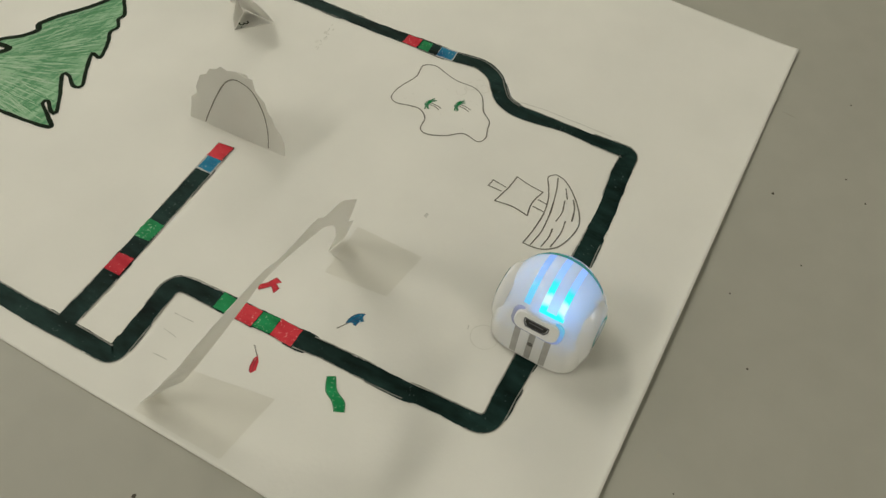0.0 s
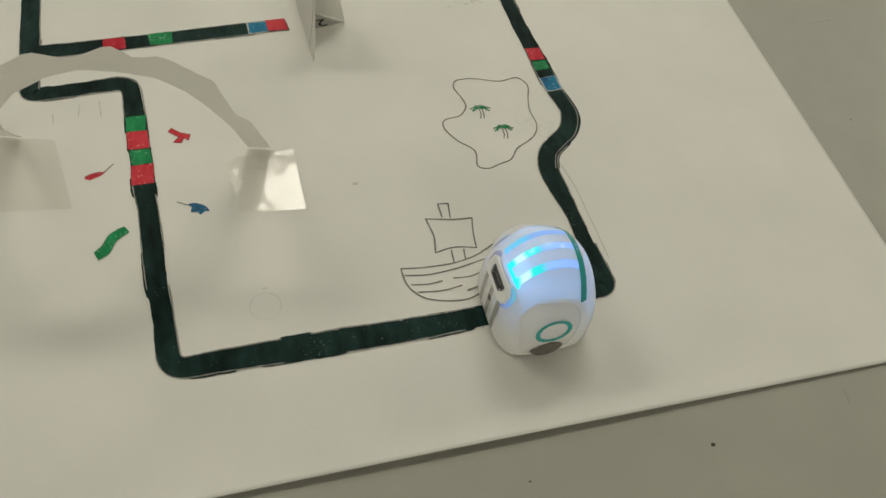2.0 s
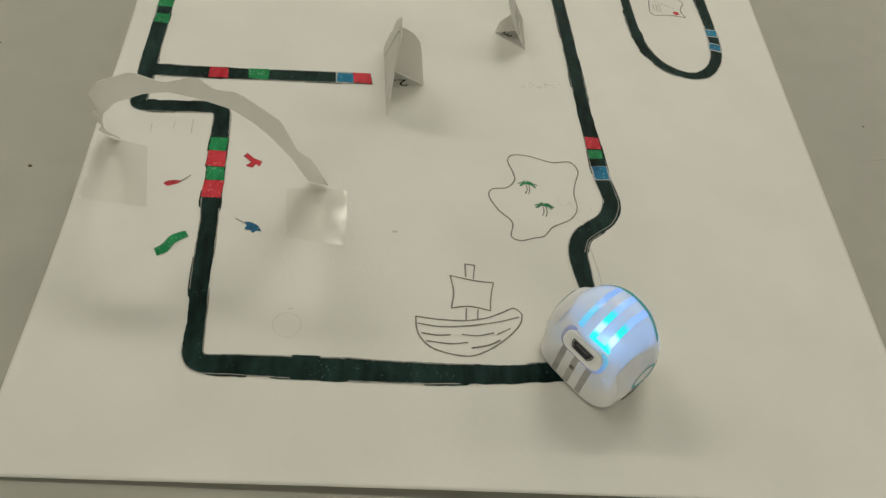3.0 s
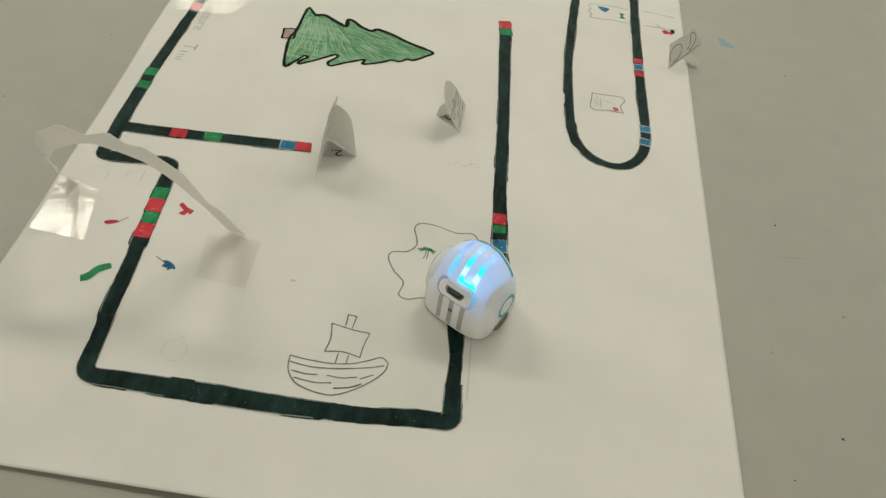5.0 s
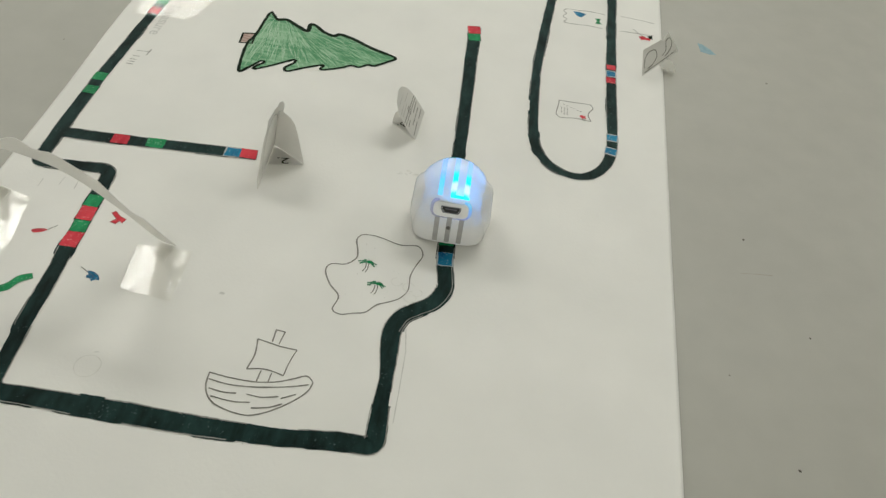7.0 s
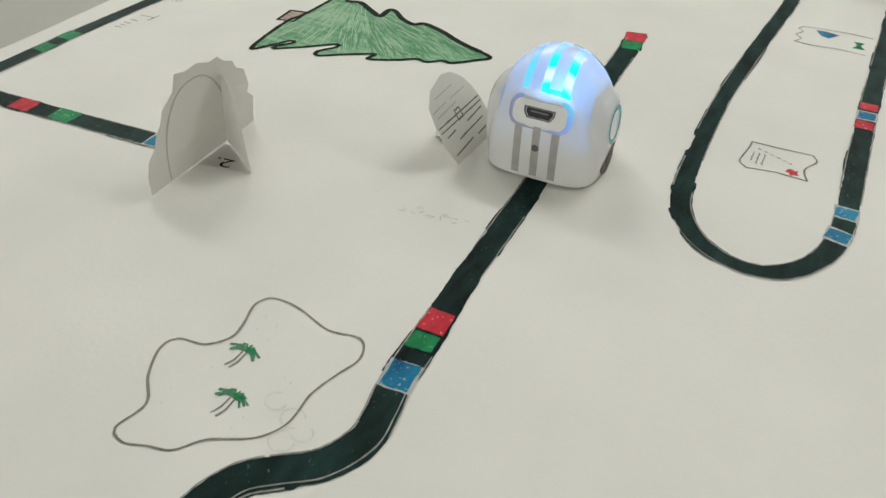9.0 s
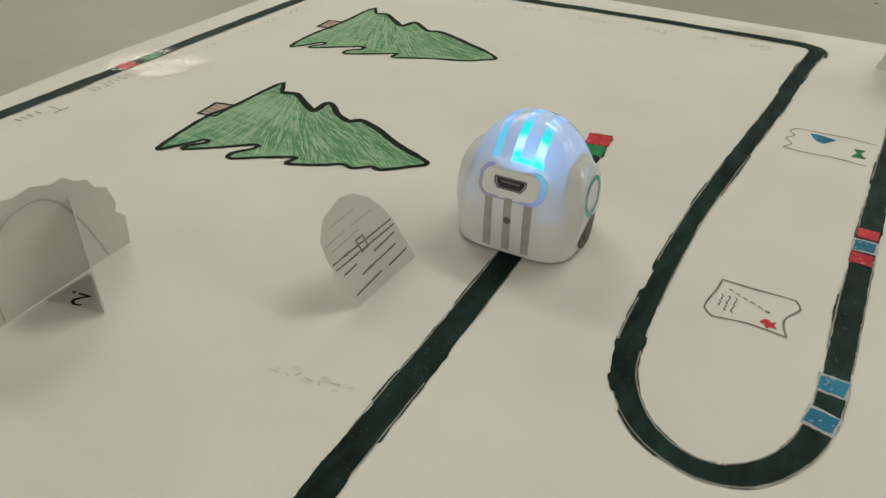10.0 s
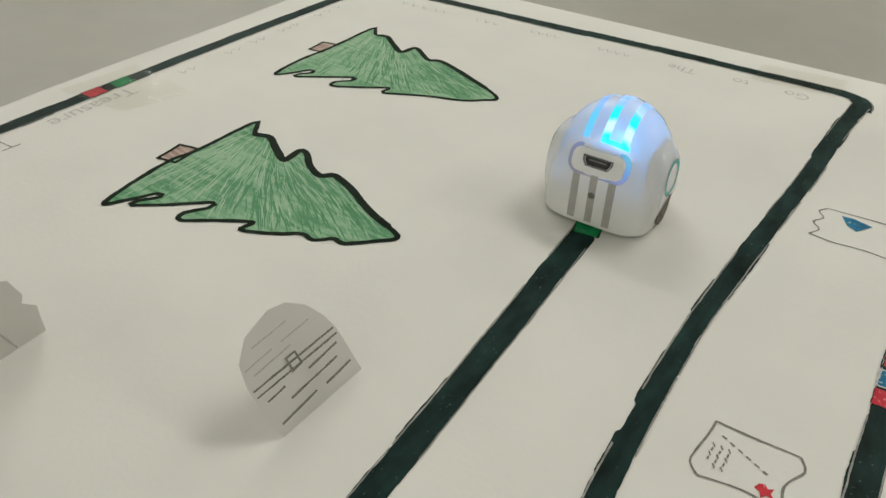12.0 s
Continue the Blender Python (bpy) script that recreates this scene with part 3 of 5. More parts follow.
def build_tree(sheet, outline, trunk, fill, wide):
    line = smooth_line(outline, 0.9, True)
    tree = part("tree_colouring", flat([tuple(q) for q in line], 0.07), fill, sheet, "green coloured-pencil fir tree drawing")
    foot = part("trunk_colouring", flat(trunk, 0.06), TRUNK, sheet, "brown coloured-pencil tree trunk")
    mid = sum(q[1] for q in trunk) / 4 + 5
    wides = [wide * (1.4 if q.y > mid + 2 and q.x > trunk[0][0] + 12 else 0.95) for q in line]
    part("tree_outline", ribbon(line, wides, 0.12, 0.1, 5, 1.2, closed=True), OUTLINE, tree, "dark marker outline of the fir tree")
    part("trunk_outline", ribbon(trunk, wide * 0.6, 0.15, 0.08, 6, 1.2, closed=True), OUTLINE, foot)
    return tree


def within(poly, x, y):
    odd = False
    for (a, b), (c, d) in zip(poly, poly[1:] + poly[:1]):
        if (b > y) != (d > y) and x < (c - a) * (y - b) / (d - b) + a:
            odd = not odd
    return odd


def scribble(sheet, outline, split, seed):
    """Single coloured-pencil strokes over the tree, pale and dark, that run out from its middle."""
    rnd = random.Random(seed)
    xs, ys = [p[0] for p in outline], [p[1] for p in outline]
    hub = (split - 16, max(ys) + 6)
    for name, mat, count, wide, lean in (("dark_stroke", STROKE_DARK, 260, 0.45, 0.6), ("pale_stroke", STROKE_PALE, 230, 0.40, 1.25)):
        bms = []
        tries = 0
        while len(bms) < count and tries < 6000:
            tries += 1
            x, y = min(xs) + (max(xs) - min(xs)) * rnd.random() ** lean, rnd.uniform(min(ys), max(ys))
            a = math.atan2(y - hub[1], x - hub[0]) + radians(rnd.gauss(0, 4) + 5 * math.sin(x * 0.11 + seed))
            ln = rnd.uniform(3, 15)
            w1 = wide * rnd.uniform(0.5, 1.3)
            c, s2 = math.cos(a) * ln / 2, math.sin(a) * ln / 2
            if within(outline, x - c, y - s2) and within(outline, x + c, y + s2) and within(outline, x, y):
                bend = rnd.uniform(-0.35, 0.35)
                bms.append(ribbon([(x - c, y - s2), (x - s2 * bend / 4, y + c * bend / 4), (x + c, y + s2)], [w1 * 0.5, w1, w1 * 0.3], 0.085 + 0.00008 * len(bms), 0.06, tries, 1.6))
        tagged(joined(name, bms, mat, sheet, "fine coloured-pencil strokes in the fir tree"), kind="stuff")


TREE_NEAR = [(70.1, 228.1), (67.6, 240), (66.4, 252.8), (68.0, 263.2), (68.7, 284.6), (71, 284.2), (74.6, 279.9), (79.6, 281.0), (87, 276.5), (92.8, 273.6), (92.6, 280.2),
             (95.5, 280.2), (101, 275.6), (107.0, 273.1), (110.5, 275.6), (119.7, 272.4), (129.9, 267.2), (142.6, 262.6), (139.3, 257.6), (133.7, 252.2), (130, 252.0), (126.2, 248.6),
             (122.2, 249.0), (117.2, 245.2), (108.2, 240.9), (108.4, 245.2), (100, 240.2), (92.4, 234.8), (90.6, 237.6), (94.0, 243.0), (93.0, 245.4), (84.5, 238.0), (77.0, 232.0), (76.2, 234.0), (79.6, 239.0), (77.5, 239.6), (73.5, 232.5)]
TREE_FAR = [(48.1, 316.3), (46.8, 331), (48.1, 345.8), (48.3, 371.0), (50.5, 371), (53.8, 367.2), (58.6, 368.3), (66, 363), (72.1, 359.4), (73.6, 365.4), (76.5, 365), (84.4, 359.8),
            (89.3, 361.3), (102.2, 356.9), (121.2, 348.2), (118.5, 343), (112.7, 338.4), (105.7, 335.8), (99.7, 333.2), (88.3, 327.2), (87.4, 331.2), (79, 325.6), (70.8, 320.8), (69.6, 323.6),
            (73.4, 328.4), (71.8, 330.2), (63, 324), (55.6, 318.8), (55, 320.8), (58, 325), (55.8, 325.8), (51.6, 319)]


RUBBED = [(171.4, 111.2, 2.2, 11), (176.4, 109.4, 2.4, 12), (179.8, 107.4, 2.0, 9), (177.6, 104.4, 2.4, 12)]


def build_drawings(sheet):
    near = build_tree(sheet, TREE_NEAR, [(62.4, 252.4), (61.4, 261.4), (68.0, 263.0), (68.6, 253.6)], TREE_GREEN, 1.65)
    far = build_tree(sheet, TREE_FAR, [(42.8, 340), (42.2, 348.5), (48.2, 350), (48.4, 341)], TREE_GREEN_B, 1.5)
    scribble(near, TREE_NEAR, 88, 21)
    scribble(far, TREE_FAR, 66, 22)
    # sailing ship
    strokes("ship_mast", [[(133.1, 73.6), (133.0, 78.9), (136.3, 78.6), (135.7, 72.9)], [(132.9, 61.0), (132.6, 56.5)], [(136.7, 60.7), (136.4, 56.9)]], PENCIL, sheet, 0.5, curved=False, label="pencil-drawn ship mast", seed=20)
    strokes("ship_sail", [[(127.8, 73.7), (131.5, 73.0), (137, 72.1), (142.5, 71.9)], [(142.5, 71.9), (141.3, 66), (140.8, 60.4)], [(140.6, 60.6), (134, 61.8), (127.8, 60.7)], [(127.9, 60.8), (128.8, 67), (127.8, 73.7)]], PENCIL, sheet, 0.5, label="pencil-drawn square ship sail", seed=30)
    strokes("ship_hull", [[(116.2, 56.8), (122, 56.2), (130.6, 56.0), (138.4, 57.4), (144, 59.8), (148.7, 62.1), (151.4, 60.0)], [(151.4, 60.0), (150.4, 56.0), (145.4, 50.2), (138.3, 45.0), (131.7, 43.1), (121.7, 45.3), (117, 50.6), (116.2, 56.8)],
                          [(116.9, 54.2), (124, 53.4), (133, 54.2), (143, 56.4), (150.2, 58.8)], [(118, 50.8), (123, 50.2), (127.5, 50.6)], [(119.6, 47.9), (127, 47.3), (133, 48.1)], [(131, 51.0), (136, 50.8), (141.5, 52.2)],
                          [(134, 46.1), (140, 47.7), (143.5, 49.7)], [(142.5, 51.6), (147, 54.2)]], PENCIL, sheet, 0.5, label="pencil-drawn wooden ship hull", seed=40)
    # island with two palms
    isle = [(153.1, 132.8), (157, 133.4), (161.5, 132.8), (169.2, 130.8), (176.2, 131.8), (179.0, 127.4), (177.2, 121), (175.9, 115.4), (176.2, 108), (173.2, 102.7), (166.1, 98.4), (162.4, 93.8),
            (158, 92.4), (153.6, 90.9), (150.2, 92.6), (151.0, 99.1), (146.4, 104.3), (143.2, 110.6), (144.4, 114.4), (150.1, 115.7), (153.4, 119.6), (153.0, 124), (151.4, 129.5)]
    part("island_outline", ribbon(smooth_line(isle, 1.0, True), 0.5, 0.09, 0.05, 8, 1.0, True), PENCIL, sheet, "wavy pencil outline of an island")
    for k, (x, y) in enumerate(((158.2, 118.4), (163.8, 108.2))):
        leaves = [[(x, y), (x + 1.7 * math.cos(a), y + 1.1 * math.sin(a) + 0.3), (x + (3.3 + 0.6 * math.sin(7 * a + k)) * math.cos(a), y + 1.7 * math.sin(a) - 0.8 + 0.5 * math.cos(9 * a))] for a in (-0.5, -0.15, 0.15, 0.5, 0.9, 1.4, 2.0, 2.5, 2.9, 3.25, 3.6)]
        strokes("palm_crown", leaves, OUTLINE_GREEN, sheet, 0.45, 0.1, False, 0.09, "small green palm crown drawn on the island", 60 + k)
        part("palm_heart", flat([(x - 0.5, y + 0.1), (x + 0.4, y - 0.5), (x + 1.9, y - 0.4), (x + 2.1, y + 0.5), (x + 0.9, y + 1.0), (x - 0.2, y + 0.8)], 0.165), GREEN, sheet)
        strokes("palm_stem", [[(x - 0.4, y - 0.5), (x - 0.4, y - 3), (x - 1.2, y - 5)], [(x + 0.6, y - 0.5), (x + 0.7, y - 3), (x + 0.1, y - 5.2)]], PENCIL, sheet, 0.4, label="pencil-drawn palm stem", seed=70 + k)
    # map
    strokes("map_outline", [[(230.2, 250.1), (238, 250.2), (246.3, 250.7)], [(246.3, 250.7), (247.7, 247.6), (245.8, 243.6), (245.4, 240.6), (246.8, 236.4)], [(246.8, 236.4), (239.2, 236.9), (231.3, 235.4)],
                            [(231.3, 235.4), (229.2, 237.6), (229.3, 241), (229.9, 245.5), (230.2, 250.1)]], PENCIL, sheet, 0.5, label="pencil outline of a small treasure map", seed=80)
    strokes("map_route", [[(232.4 + 1.75 * i, 247.2 - 0.78 * i), (233.4 + 1.75 * i, 246.8 - 0.78 * i)] for i in range(6)], PENCIL, sheet, 0.35, 0.1, False, label="dashed pencil route on the map", seed=90)
    strokes("map_writing", [[(231.4 + 1.5 * j + 0.3 * (i % 2), 244.6 - 1.25 * i), (232.0 + 1.5 * j - 0.3 * (i % 2), 243.7 - 1.25 * i)] for j in range(3) for i in range(5 if j else 4)], PENCIL, sheet, 0.3, 0.1, False, label="illegible pencil scribbles on the map", seed=100)
    part("map_cross", flat([(241.4, 240.2), (242.4, 240.6), (243.0, 239.8), (244.0, 240.4), (243.8, 239.0), (244.6, 238.0), (243.2, 238.2), (242.4, 237.2), (241.9, 238.4), (240.8, 238.8)], 0.11), RED, sheet, "red cross-shaped spot on the map")
    # banknote scroll
    strokes("scroll_outline", [[(231.2, 344.0), (238, 344.6), (246, 345.2), (254.6, 344.4)], [(231.2, 344.0), (229.6, 341.2), (231.4, 338.4), (229.4, 335), (231.6, 332), (229.8, 328.4)], [(229.8, 328.4), (236, 327.8), (244, 328.8), (253, 328.0)]], PENCIL, sheet, 0.4, label="pencil outline of a torn scroll", seed=110)
    part("scroll_diamond", flat([(235.4, 342.4), (238.6, 342.8), (243.4, 341.6), (240.2, 336.8), (237.6, 338.2)], 0.1), BLUE, sheet, "blue coloured gem on the scroll")
    part("scroll_bow", flat([(248.6, 338.4), (252.0, 338.6), (250.9, 335.6), (252.6, 332.6), (248.4, 332.4), (249.8, 335.4)], 0.1), GREEN, sheet, "dark green hourglass shape on the scroll")
    # second scroll at the sheet's edge
    strokes("scroll_outline", [[(264.0, 346), (272, 345.4), (285.5, 343.6)], [(263.4, 328.8), (272, 329.2), (283, 329.8)], [(271, 333.6), (274.4, 329.4), (277.6, 326.6)]], PENCIL, sheet, 0.35, label="faint pencil outline of a second scroll", seed=120)
    part("scroll_spot", flat([(274.0, 326.2), (277.0, 327.6), (278.6, 325.8), (281.2, 327.4), (280.6, 323.4), (277.6, 323.8), (275.6, 322.8)], 0.1), RED, sheet, "red and dark spots on the second scroll")
    part("scroll_spot", flat([(279.2, 328.4), (282.2, 329.4), (282.0, 325.0), (280.2, 325.4)], 0.13), OUTLINE, sheet)
    # leaves and ribbons beside the track
    part("red_plane", flat([(53.4, 120.6), (54.6, 122.2), (57.4, 119.8), (60.4, 118.6), (59.6, 116.0), (58.2, 117.2), (57.4, 115.2), (54.8, 115.8), (56.6, 117.8)], 0.1), RED, sheet, "small red arrow-like drawing")
    part("red_leaf", flat([(28.6, 104.4), (30, 105.9), (33, 106.6), (34.6, 106.2), (33, 104.8), (30.2, 103.6)], 0.1), RED, sheet, "small red drawn leaf")
    strokes("leaf_stem", [[(34.2, 106.2), (36.9, 109.3)]], PENCIL, sheet, 0.35, curved=False, seed=130)
    part("blue_leaf", flat([(57.8, 90.2), (59.6, 90.4), (62.2, 89.0), (63.9, 86.6), (62.4, 86.8), (61.2, 85.6), (60.2, 86.8), (58.4, 87.0), (58.9, 88.6)], 0.1), BLUE, sheet, "small blue drawn leaf")
    strokes("leaf_stem", [[(54.7, 91.5), (58.4, 89.4)]], PENCIL, sheet, 0.35, curved=False, seed=135)
    part("green_bow", flat([(31.2, 76.6), (32.6, 73.6), (35.6, 75.6), (37.2, 79.4), (41.0, 82.4), (39.6, 84.6), (38.2, 84.0), (35.4, 82.2), (33.4, 78.4)], 0.1), GREEN, sheet, "small green drawn ribbon")
    strokes("leaf_vein", [[(58.6, 89.4), (60.6, 88.4), (62.8, 87.4)], [(59.4, 88.8), (59.8, 87.4)], [(60.8, 88.2), (61.2, 86.6)], [(58.0, 90.0), (60.2, 90.0), (62.6, 88.6), (63.6, 86.9)], [(58.7, 88.2), (58.7, 87.2), (60.0, 87.1)]], DEEP_BLUE, sheet, 0.34, 0.12, label="dark veins and rim of the blue leaf", seed=170)
    strokes("leaf_vein", [[(29.0, 104.3), (31.2, 105.2), (34.2, 106.1)], [(28.8, 104.8), (30.2, 105.8), (33.0, 106.4)]], DEEP_RED, sheet, 0.3, 0.12, label="dark vein of the red leaf", seed=176)
    strokes("plane_edge", [[(53.6, 120.6), (54.7, 121.9), (57.3, 119.7), (60.2, 118.5), (59.6, 116.4)], [(58.2, 117.3), (57.3, 115.4), (55.0, 115.9), (56.7, 117.9), (53.6, 120.6)]], DEEP_RED, sheet, 0.32, 0.12, False, label="dark red rim of the arrow drawing", seed=180)
    strokes("bow_edge", [[(31.4, 76.4), (33.5, 78.5), (35.4, 82.0), (38.2, 83.8), (39.5, 84.4)], [(32.7, 73.9), (35.5, 75.7), (37.1, 79.3), (40.8, 82.4)]], OUTLINE_GREEN, sheet, 0.36, 0.12, label="dark green rim of the ribbon", seed=185)
    # rubbed-out marks
    ring = [(76.2 + 4.3 * math.cos(a * 0.524), 50.8 + 4.4 * math.sin(a * 0.524)) for a in range(12)]
    part("faint_circle", ribbon(smooth_line(ring, 0.9, True), 0.35, 0.08, 0.1, 9, 1.0, True), SMUDGE, sheet, "rubbed-out pencil circle")
    part("smudge", flat([(107.6, 90.2), (109.6, 90.3), (109.9, 91.2), (108.2, 91.5)], 0.08), FAINT, sheet, "grey pencil smudge")
    rnd = random.Random(77)
    for cx, cy, size in ((164.5, 176.4, 1.1), (168.0, 174.6, 1.5), (171.6, 176.8, 1.2), (174.6, 175.2, 0.9), (177.0, 177.2, 0.7), (161.4, 174.4, 0.7)):
        part("smudge", flat([(cx + size * rnd.uniform(0.6, 1.3) * math.cos(a * 0.7), cy + 0.6 * size * rnd.uniform(0.5, 1.3) * math.sin(a * 0.7)) for a in range(9)], 0.075), SMUDGE, sheet, "dull smudge on the paper")
    strokes("faint_mark", [[(76, 56.5), (77.5, 56.9)], [(160.0, 173.2), (162.2, 173.6)], [(163.4, 174.2), (164.6, 173.6)], [(165.4, 174.6), (166.2, 175.8)], [(167.6, 175.0), (169.6, 174.8)], [(170.6, 175.8), (171.2, 174.6)], [(172.6, 176.4), (174.8, 176.8)],
                           [(135, 35), (135.3, 33)], [(19, 133), (19.3, 128)], [(27, 136), (26.6, 131)], [(33, 137), (33.4, 130)], [(181.2, 50), (180.4, 80)], [(180.2, 80), (178.6, 90)]], FAINT, sheet, 0.3, 0.08, False, label="faint pencil ticks", seed=140)
    for cx, cy, size, turns in RUBBED:
        arc = [(cx + size * math.cos(a * 0.45 + cx), cy + 0.9 * size * math.sin(a * 0.45 + cx)) for a in range(turns)]
        part("faint_circle", ribbon(smooth_line(arc, 0.8), 0.3, 0.075, 0.12, int(cx * 3), 0.9), SMUDGE, sheet, "rubbed-out pencil circle")
    for _ in range(16):
        x, y = rnd.uniform(152, 175), rnd.uniform(100, 129)
        part("faint_mark", flat([(x + 0.16 * math.cos(a) * rnd.uniform(0.6, 1.3), y + 0.16 * math.sin(a)) for a in (0, 1.2, 2.4, 3.6, 4.8)], 0.078), FAINT, sheet)
    # writing down the margin
    letters("margin_word", "Treasure", 8.6, FAINT, sheet, pose(0.0192, 0.2620, 0.00009, 0, 0, -90), "pencilled word along the margin")
    for word, x, y in (("Go", 205.8, 414.6), ("to", 186, 413.8), ("The", 164.6, 411.5)):
        letters("margin_word", word, 7.0, FAINT, sheet, pose(x * MM, y * MM, 0.00009, 0, 0, 182), "faint pencilled word along the far margin")
    strokes("margin_writing", [[(23.4, 231.0), (17.4, 230.6)], [(23.6, 233.6), (23.2, 228.2)], [(20.4, 226.0), (17.2, 225.8)], [(20.2, 223.2), (17.0, 223.0)], [(20.0, 221.0), (17.0, 220.8)], [(20.0, 219.0), (17.0, 218.8)]], PENCIL, sheet, 0.35, 0.09, False, label="short pencil strokes of a name", seed=150)
    dashes = []
    for x, y in ((141, 410.4), (137.5, 410.2), (134, 410), (130.6, 409.8), (111, 409.8), (107.6, 409.6), (104, 409.4), (100.6, 409.2), (84, 407), (80, 406.8), (76, 406.4), (60, 405), (56, 404.8), (50, 404.2), (45, 403.8), (40, 403.4)):
        dashes += [[(x, y + 1.6), (x + 1.6, y - 1.4)], [(x + 1.5, y - 1.2), (x + 2.9, y + 0.6)]]
    for y in (296, 300, 318, 322, 331, 335, 346, 350, 354, 368, 374, 380):
        dashes += [[(20.0, y), (23.4, y + 0.8)], [(23.2, y + 0.6), (21.4, y + 2.6)]]
    strokes("margin_writing", dashes, FAINT, sheet, 0.4, 0.09, False, label="illegible faint pencil writing along the margin", seed=160)


# ---- cut paper stand-ups ----
def leaning(base_a, base_b, lean):
    """The frame of a sheet that stands on the line a-b and leans to the side by some degrees: x along the line, y up the sheet."""
    a, b = Vector((*base_a, 0)) * MM, Vector((*base_b, 0)) * MM
    u = (b - a).normalized()
    n = Vector((-u.y, u.x, 0))
    v = Vector((0, 0, math.cos(radians(lean)))) - n * math.sin(radians(lean))
    w = u.cross(v)
    return Matrix(((u.x, v.x, w.x, a.x), (u.y, v.y, w.y, a.y), (u.z, v.z, w.z, a.z + 0.0004), (0, 0, 0, 1)))


def standing(name, label, category):
    ob = bpy.data.objects.new(name, None)
    scene.collection.objects.link(ob)
    return tagged(ob, label, category)


def cut(points, m, thick=0.22):
    bm = flat(points, -thick / 2, thick)
    bm.transform(m)
    return bm


ARCH_OUT = [(-3.2, 0.3), (-3.3, 6.6), (1.6, 15.5), (1.6, 27.0), (6.0, 31.0), (8.4, 44.5), (15.0, 56.0), (28.0, 66.5), (36.0, 62.5), (46.6, 69.0), (51.0, 62.5), (57.2, 63.5), (67.6, 49.5), (70.6, 28.0), (74.2, 24.0), (78.4, 0.3)]
ARCH_IN = [(71.0, 0.3), (68.0, 19.5), (62.8, 36.5), (59.2, 44.5), (53.6, 52.0), (45.0, 55.5), (36.4, 57.0), (28.0, 53.0), (18.2, 43.5), (11.4, 32.0), (7.8, 22.0), (2.6, 0.3)]


def arch_bend(p, across=0.0):
    """From the flat strip (along, up, thickness in metres) to the leaning, slightly bowed and twisted one."""
    u, v, d = p.x, p.y, p.z
    lean = radians(27.0 - 5.85 * (u / 0.077 - 0.5))
    off = -v * math.sin(lean) + 1.0 * v * v + d
    a, b = Vector((8, 124.3, 0)) * MM, Vector((83.8, 109.3, 0)) * MM
    U = (b - a).normalized()
    N = Vector((-U.y, U.x, 0))
    curl = across * max(0.0, 1 - u / 0.030) * min(1.0, v / 0.014)
    return a + U * u + N * (off - 0.0075 * curl) + Vector((0, 0, v * math.cos(lean) + 0.0003 + 0.006 * curl))


def build_arch():
    arch = standing("paper_arch", "tall cut-paper rock arch leaning over the track on taped feet", "paper arch")
    def along(points, n):
        """Even stations along one edge of the strip."""
        p = [Vector(q) for q in points]
        run = [0.0]
        for q, r in zip(p, p[1:]):
            run.append(run[-1] + (r - q).length)
        at = [run[-1] * i / n for i in range(n + 1)]
        return [Vector((float(np.interp(s, run, [q.x for q in p])), float(np.interp(s, run, [q.y for q in p])))) for s in at]
    bm, n = bmesh.new(), 60
    outer, inner = along(ARCH_OUT, n), along(ARCH_IN[::-1], n)
    grid = [[[bm.verts.new(arch_bend(Vector((*(o.lerp(i, k / 3) * MM), d)), k / 3)) for k in range(4)] for d in (-0.00011, 0.00011)] for o, i in zip(outer, inner)]
    for a, b in zip(grid, grid[1:]):
        for k in range(3):
            bm.faces.new((a[0][k], b[0][k], b[0][k + 1], a[0][k + 1]))
            bm.faces.new((a[1][k], a[1][k + 1], b[1][k + 1], b[1][k]))
        bm.faces.new((a[0][0], a[1][0], b[1][0], b[0][0]))
        bm.faces.new((a[0][3], b[0][3], b[1][3], a[1][3]))
    bmesh.ops.recalc_face_normals(bm, faces=bm.faces)
    part("arch_strip", bm, CARD, arch)
    # feet folded flat under the tape
    part("foot", flat([(4.0, 124.8), (11.0, 123.6), (10.0, 116), (4.4, 116.6)], 0.05, 0.1), PAPER, arch)
    part("foot", flat([(77.5, 110.4), (83.4, 109.2), (83.0, 101), (77.0, 101.8)], 0.05, 0.1), PAPER, arch)
    for pts in ([(2.2, 125.0), (20.0, 121.0), (25.5, 93.0), (3.2, 95.0)], [(70.0, 106.5), (91.5, 107.8), (92.2, 82.6), (72.6, 84.6)]):
        part("tape", tape_strip(pts, 0.55), TAPE, arch, "clear glossy sticky tape over the foot")


def tape_strip(pts, z, buckle=0.05):
    """A strip of tape, slightly buckled."""
    a, b, c, d = (Vector(p) for p in pts)
    bm = bmesh.new()
    n = 10
    rnd = random.Random(int(pts[0][0] * 7))
    grid = []
    for i in range(n + 1):
        r = []
        for j in range(n + 1):
            p = a.lerp(b, i / n).lerp(d.lerp(c, i / n), j / n)
            r.append(bm.verts.new((p.x * MM, p.y * MM, (z + rnd.uniform(-buckle, buckle)) * MM)))
        grid.append(r)
    for i in range(n):
        for j in range(n):
            f = bm.faces.new((grid[i][j], grid[i][j + 1], grid[i + 1][j + 1], grid[i + 1][j]))
            f.smooth = True
    return bm


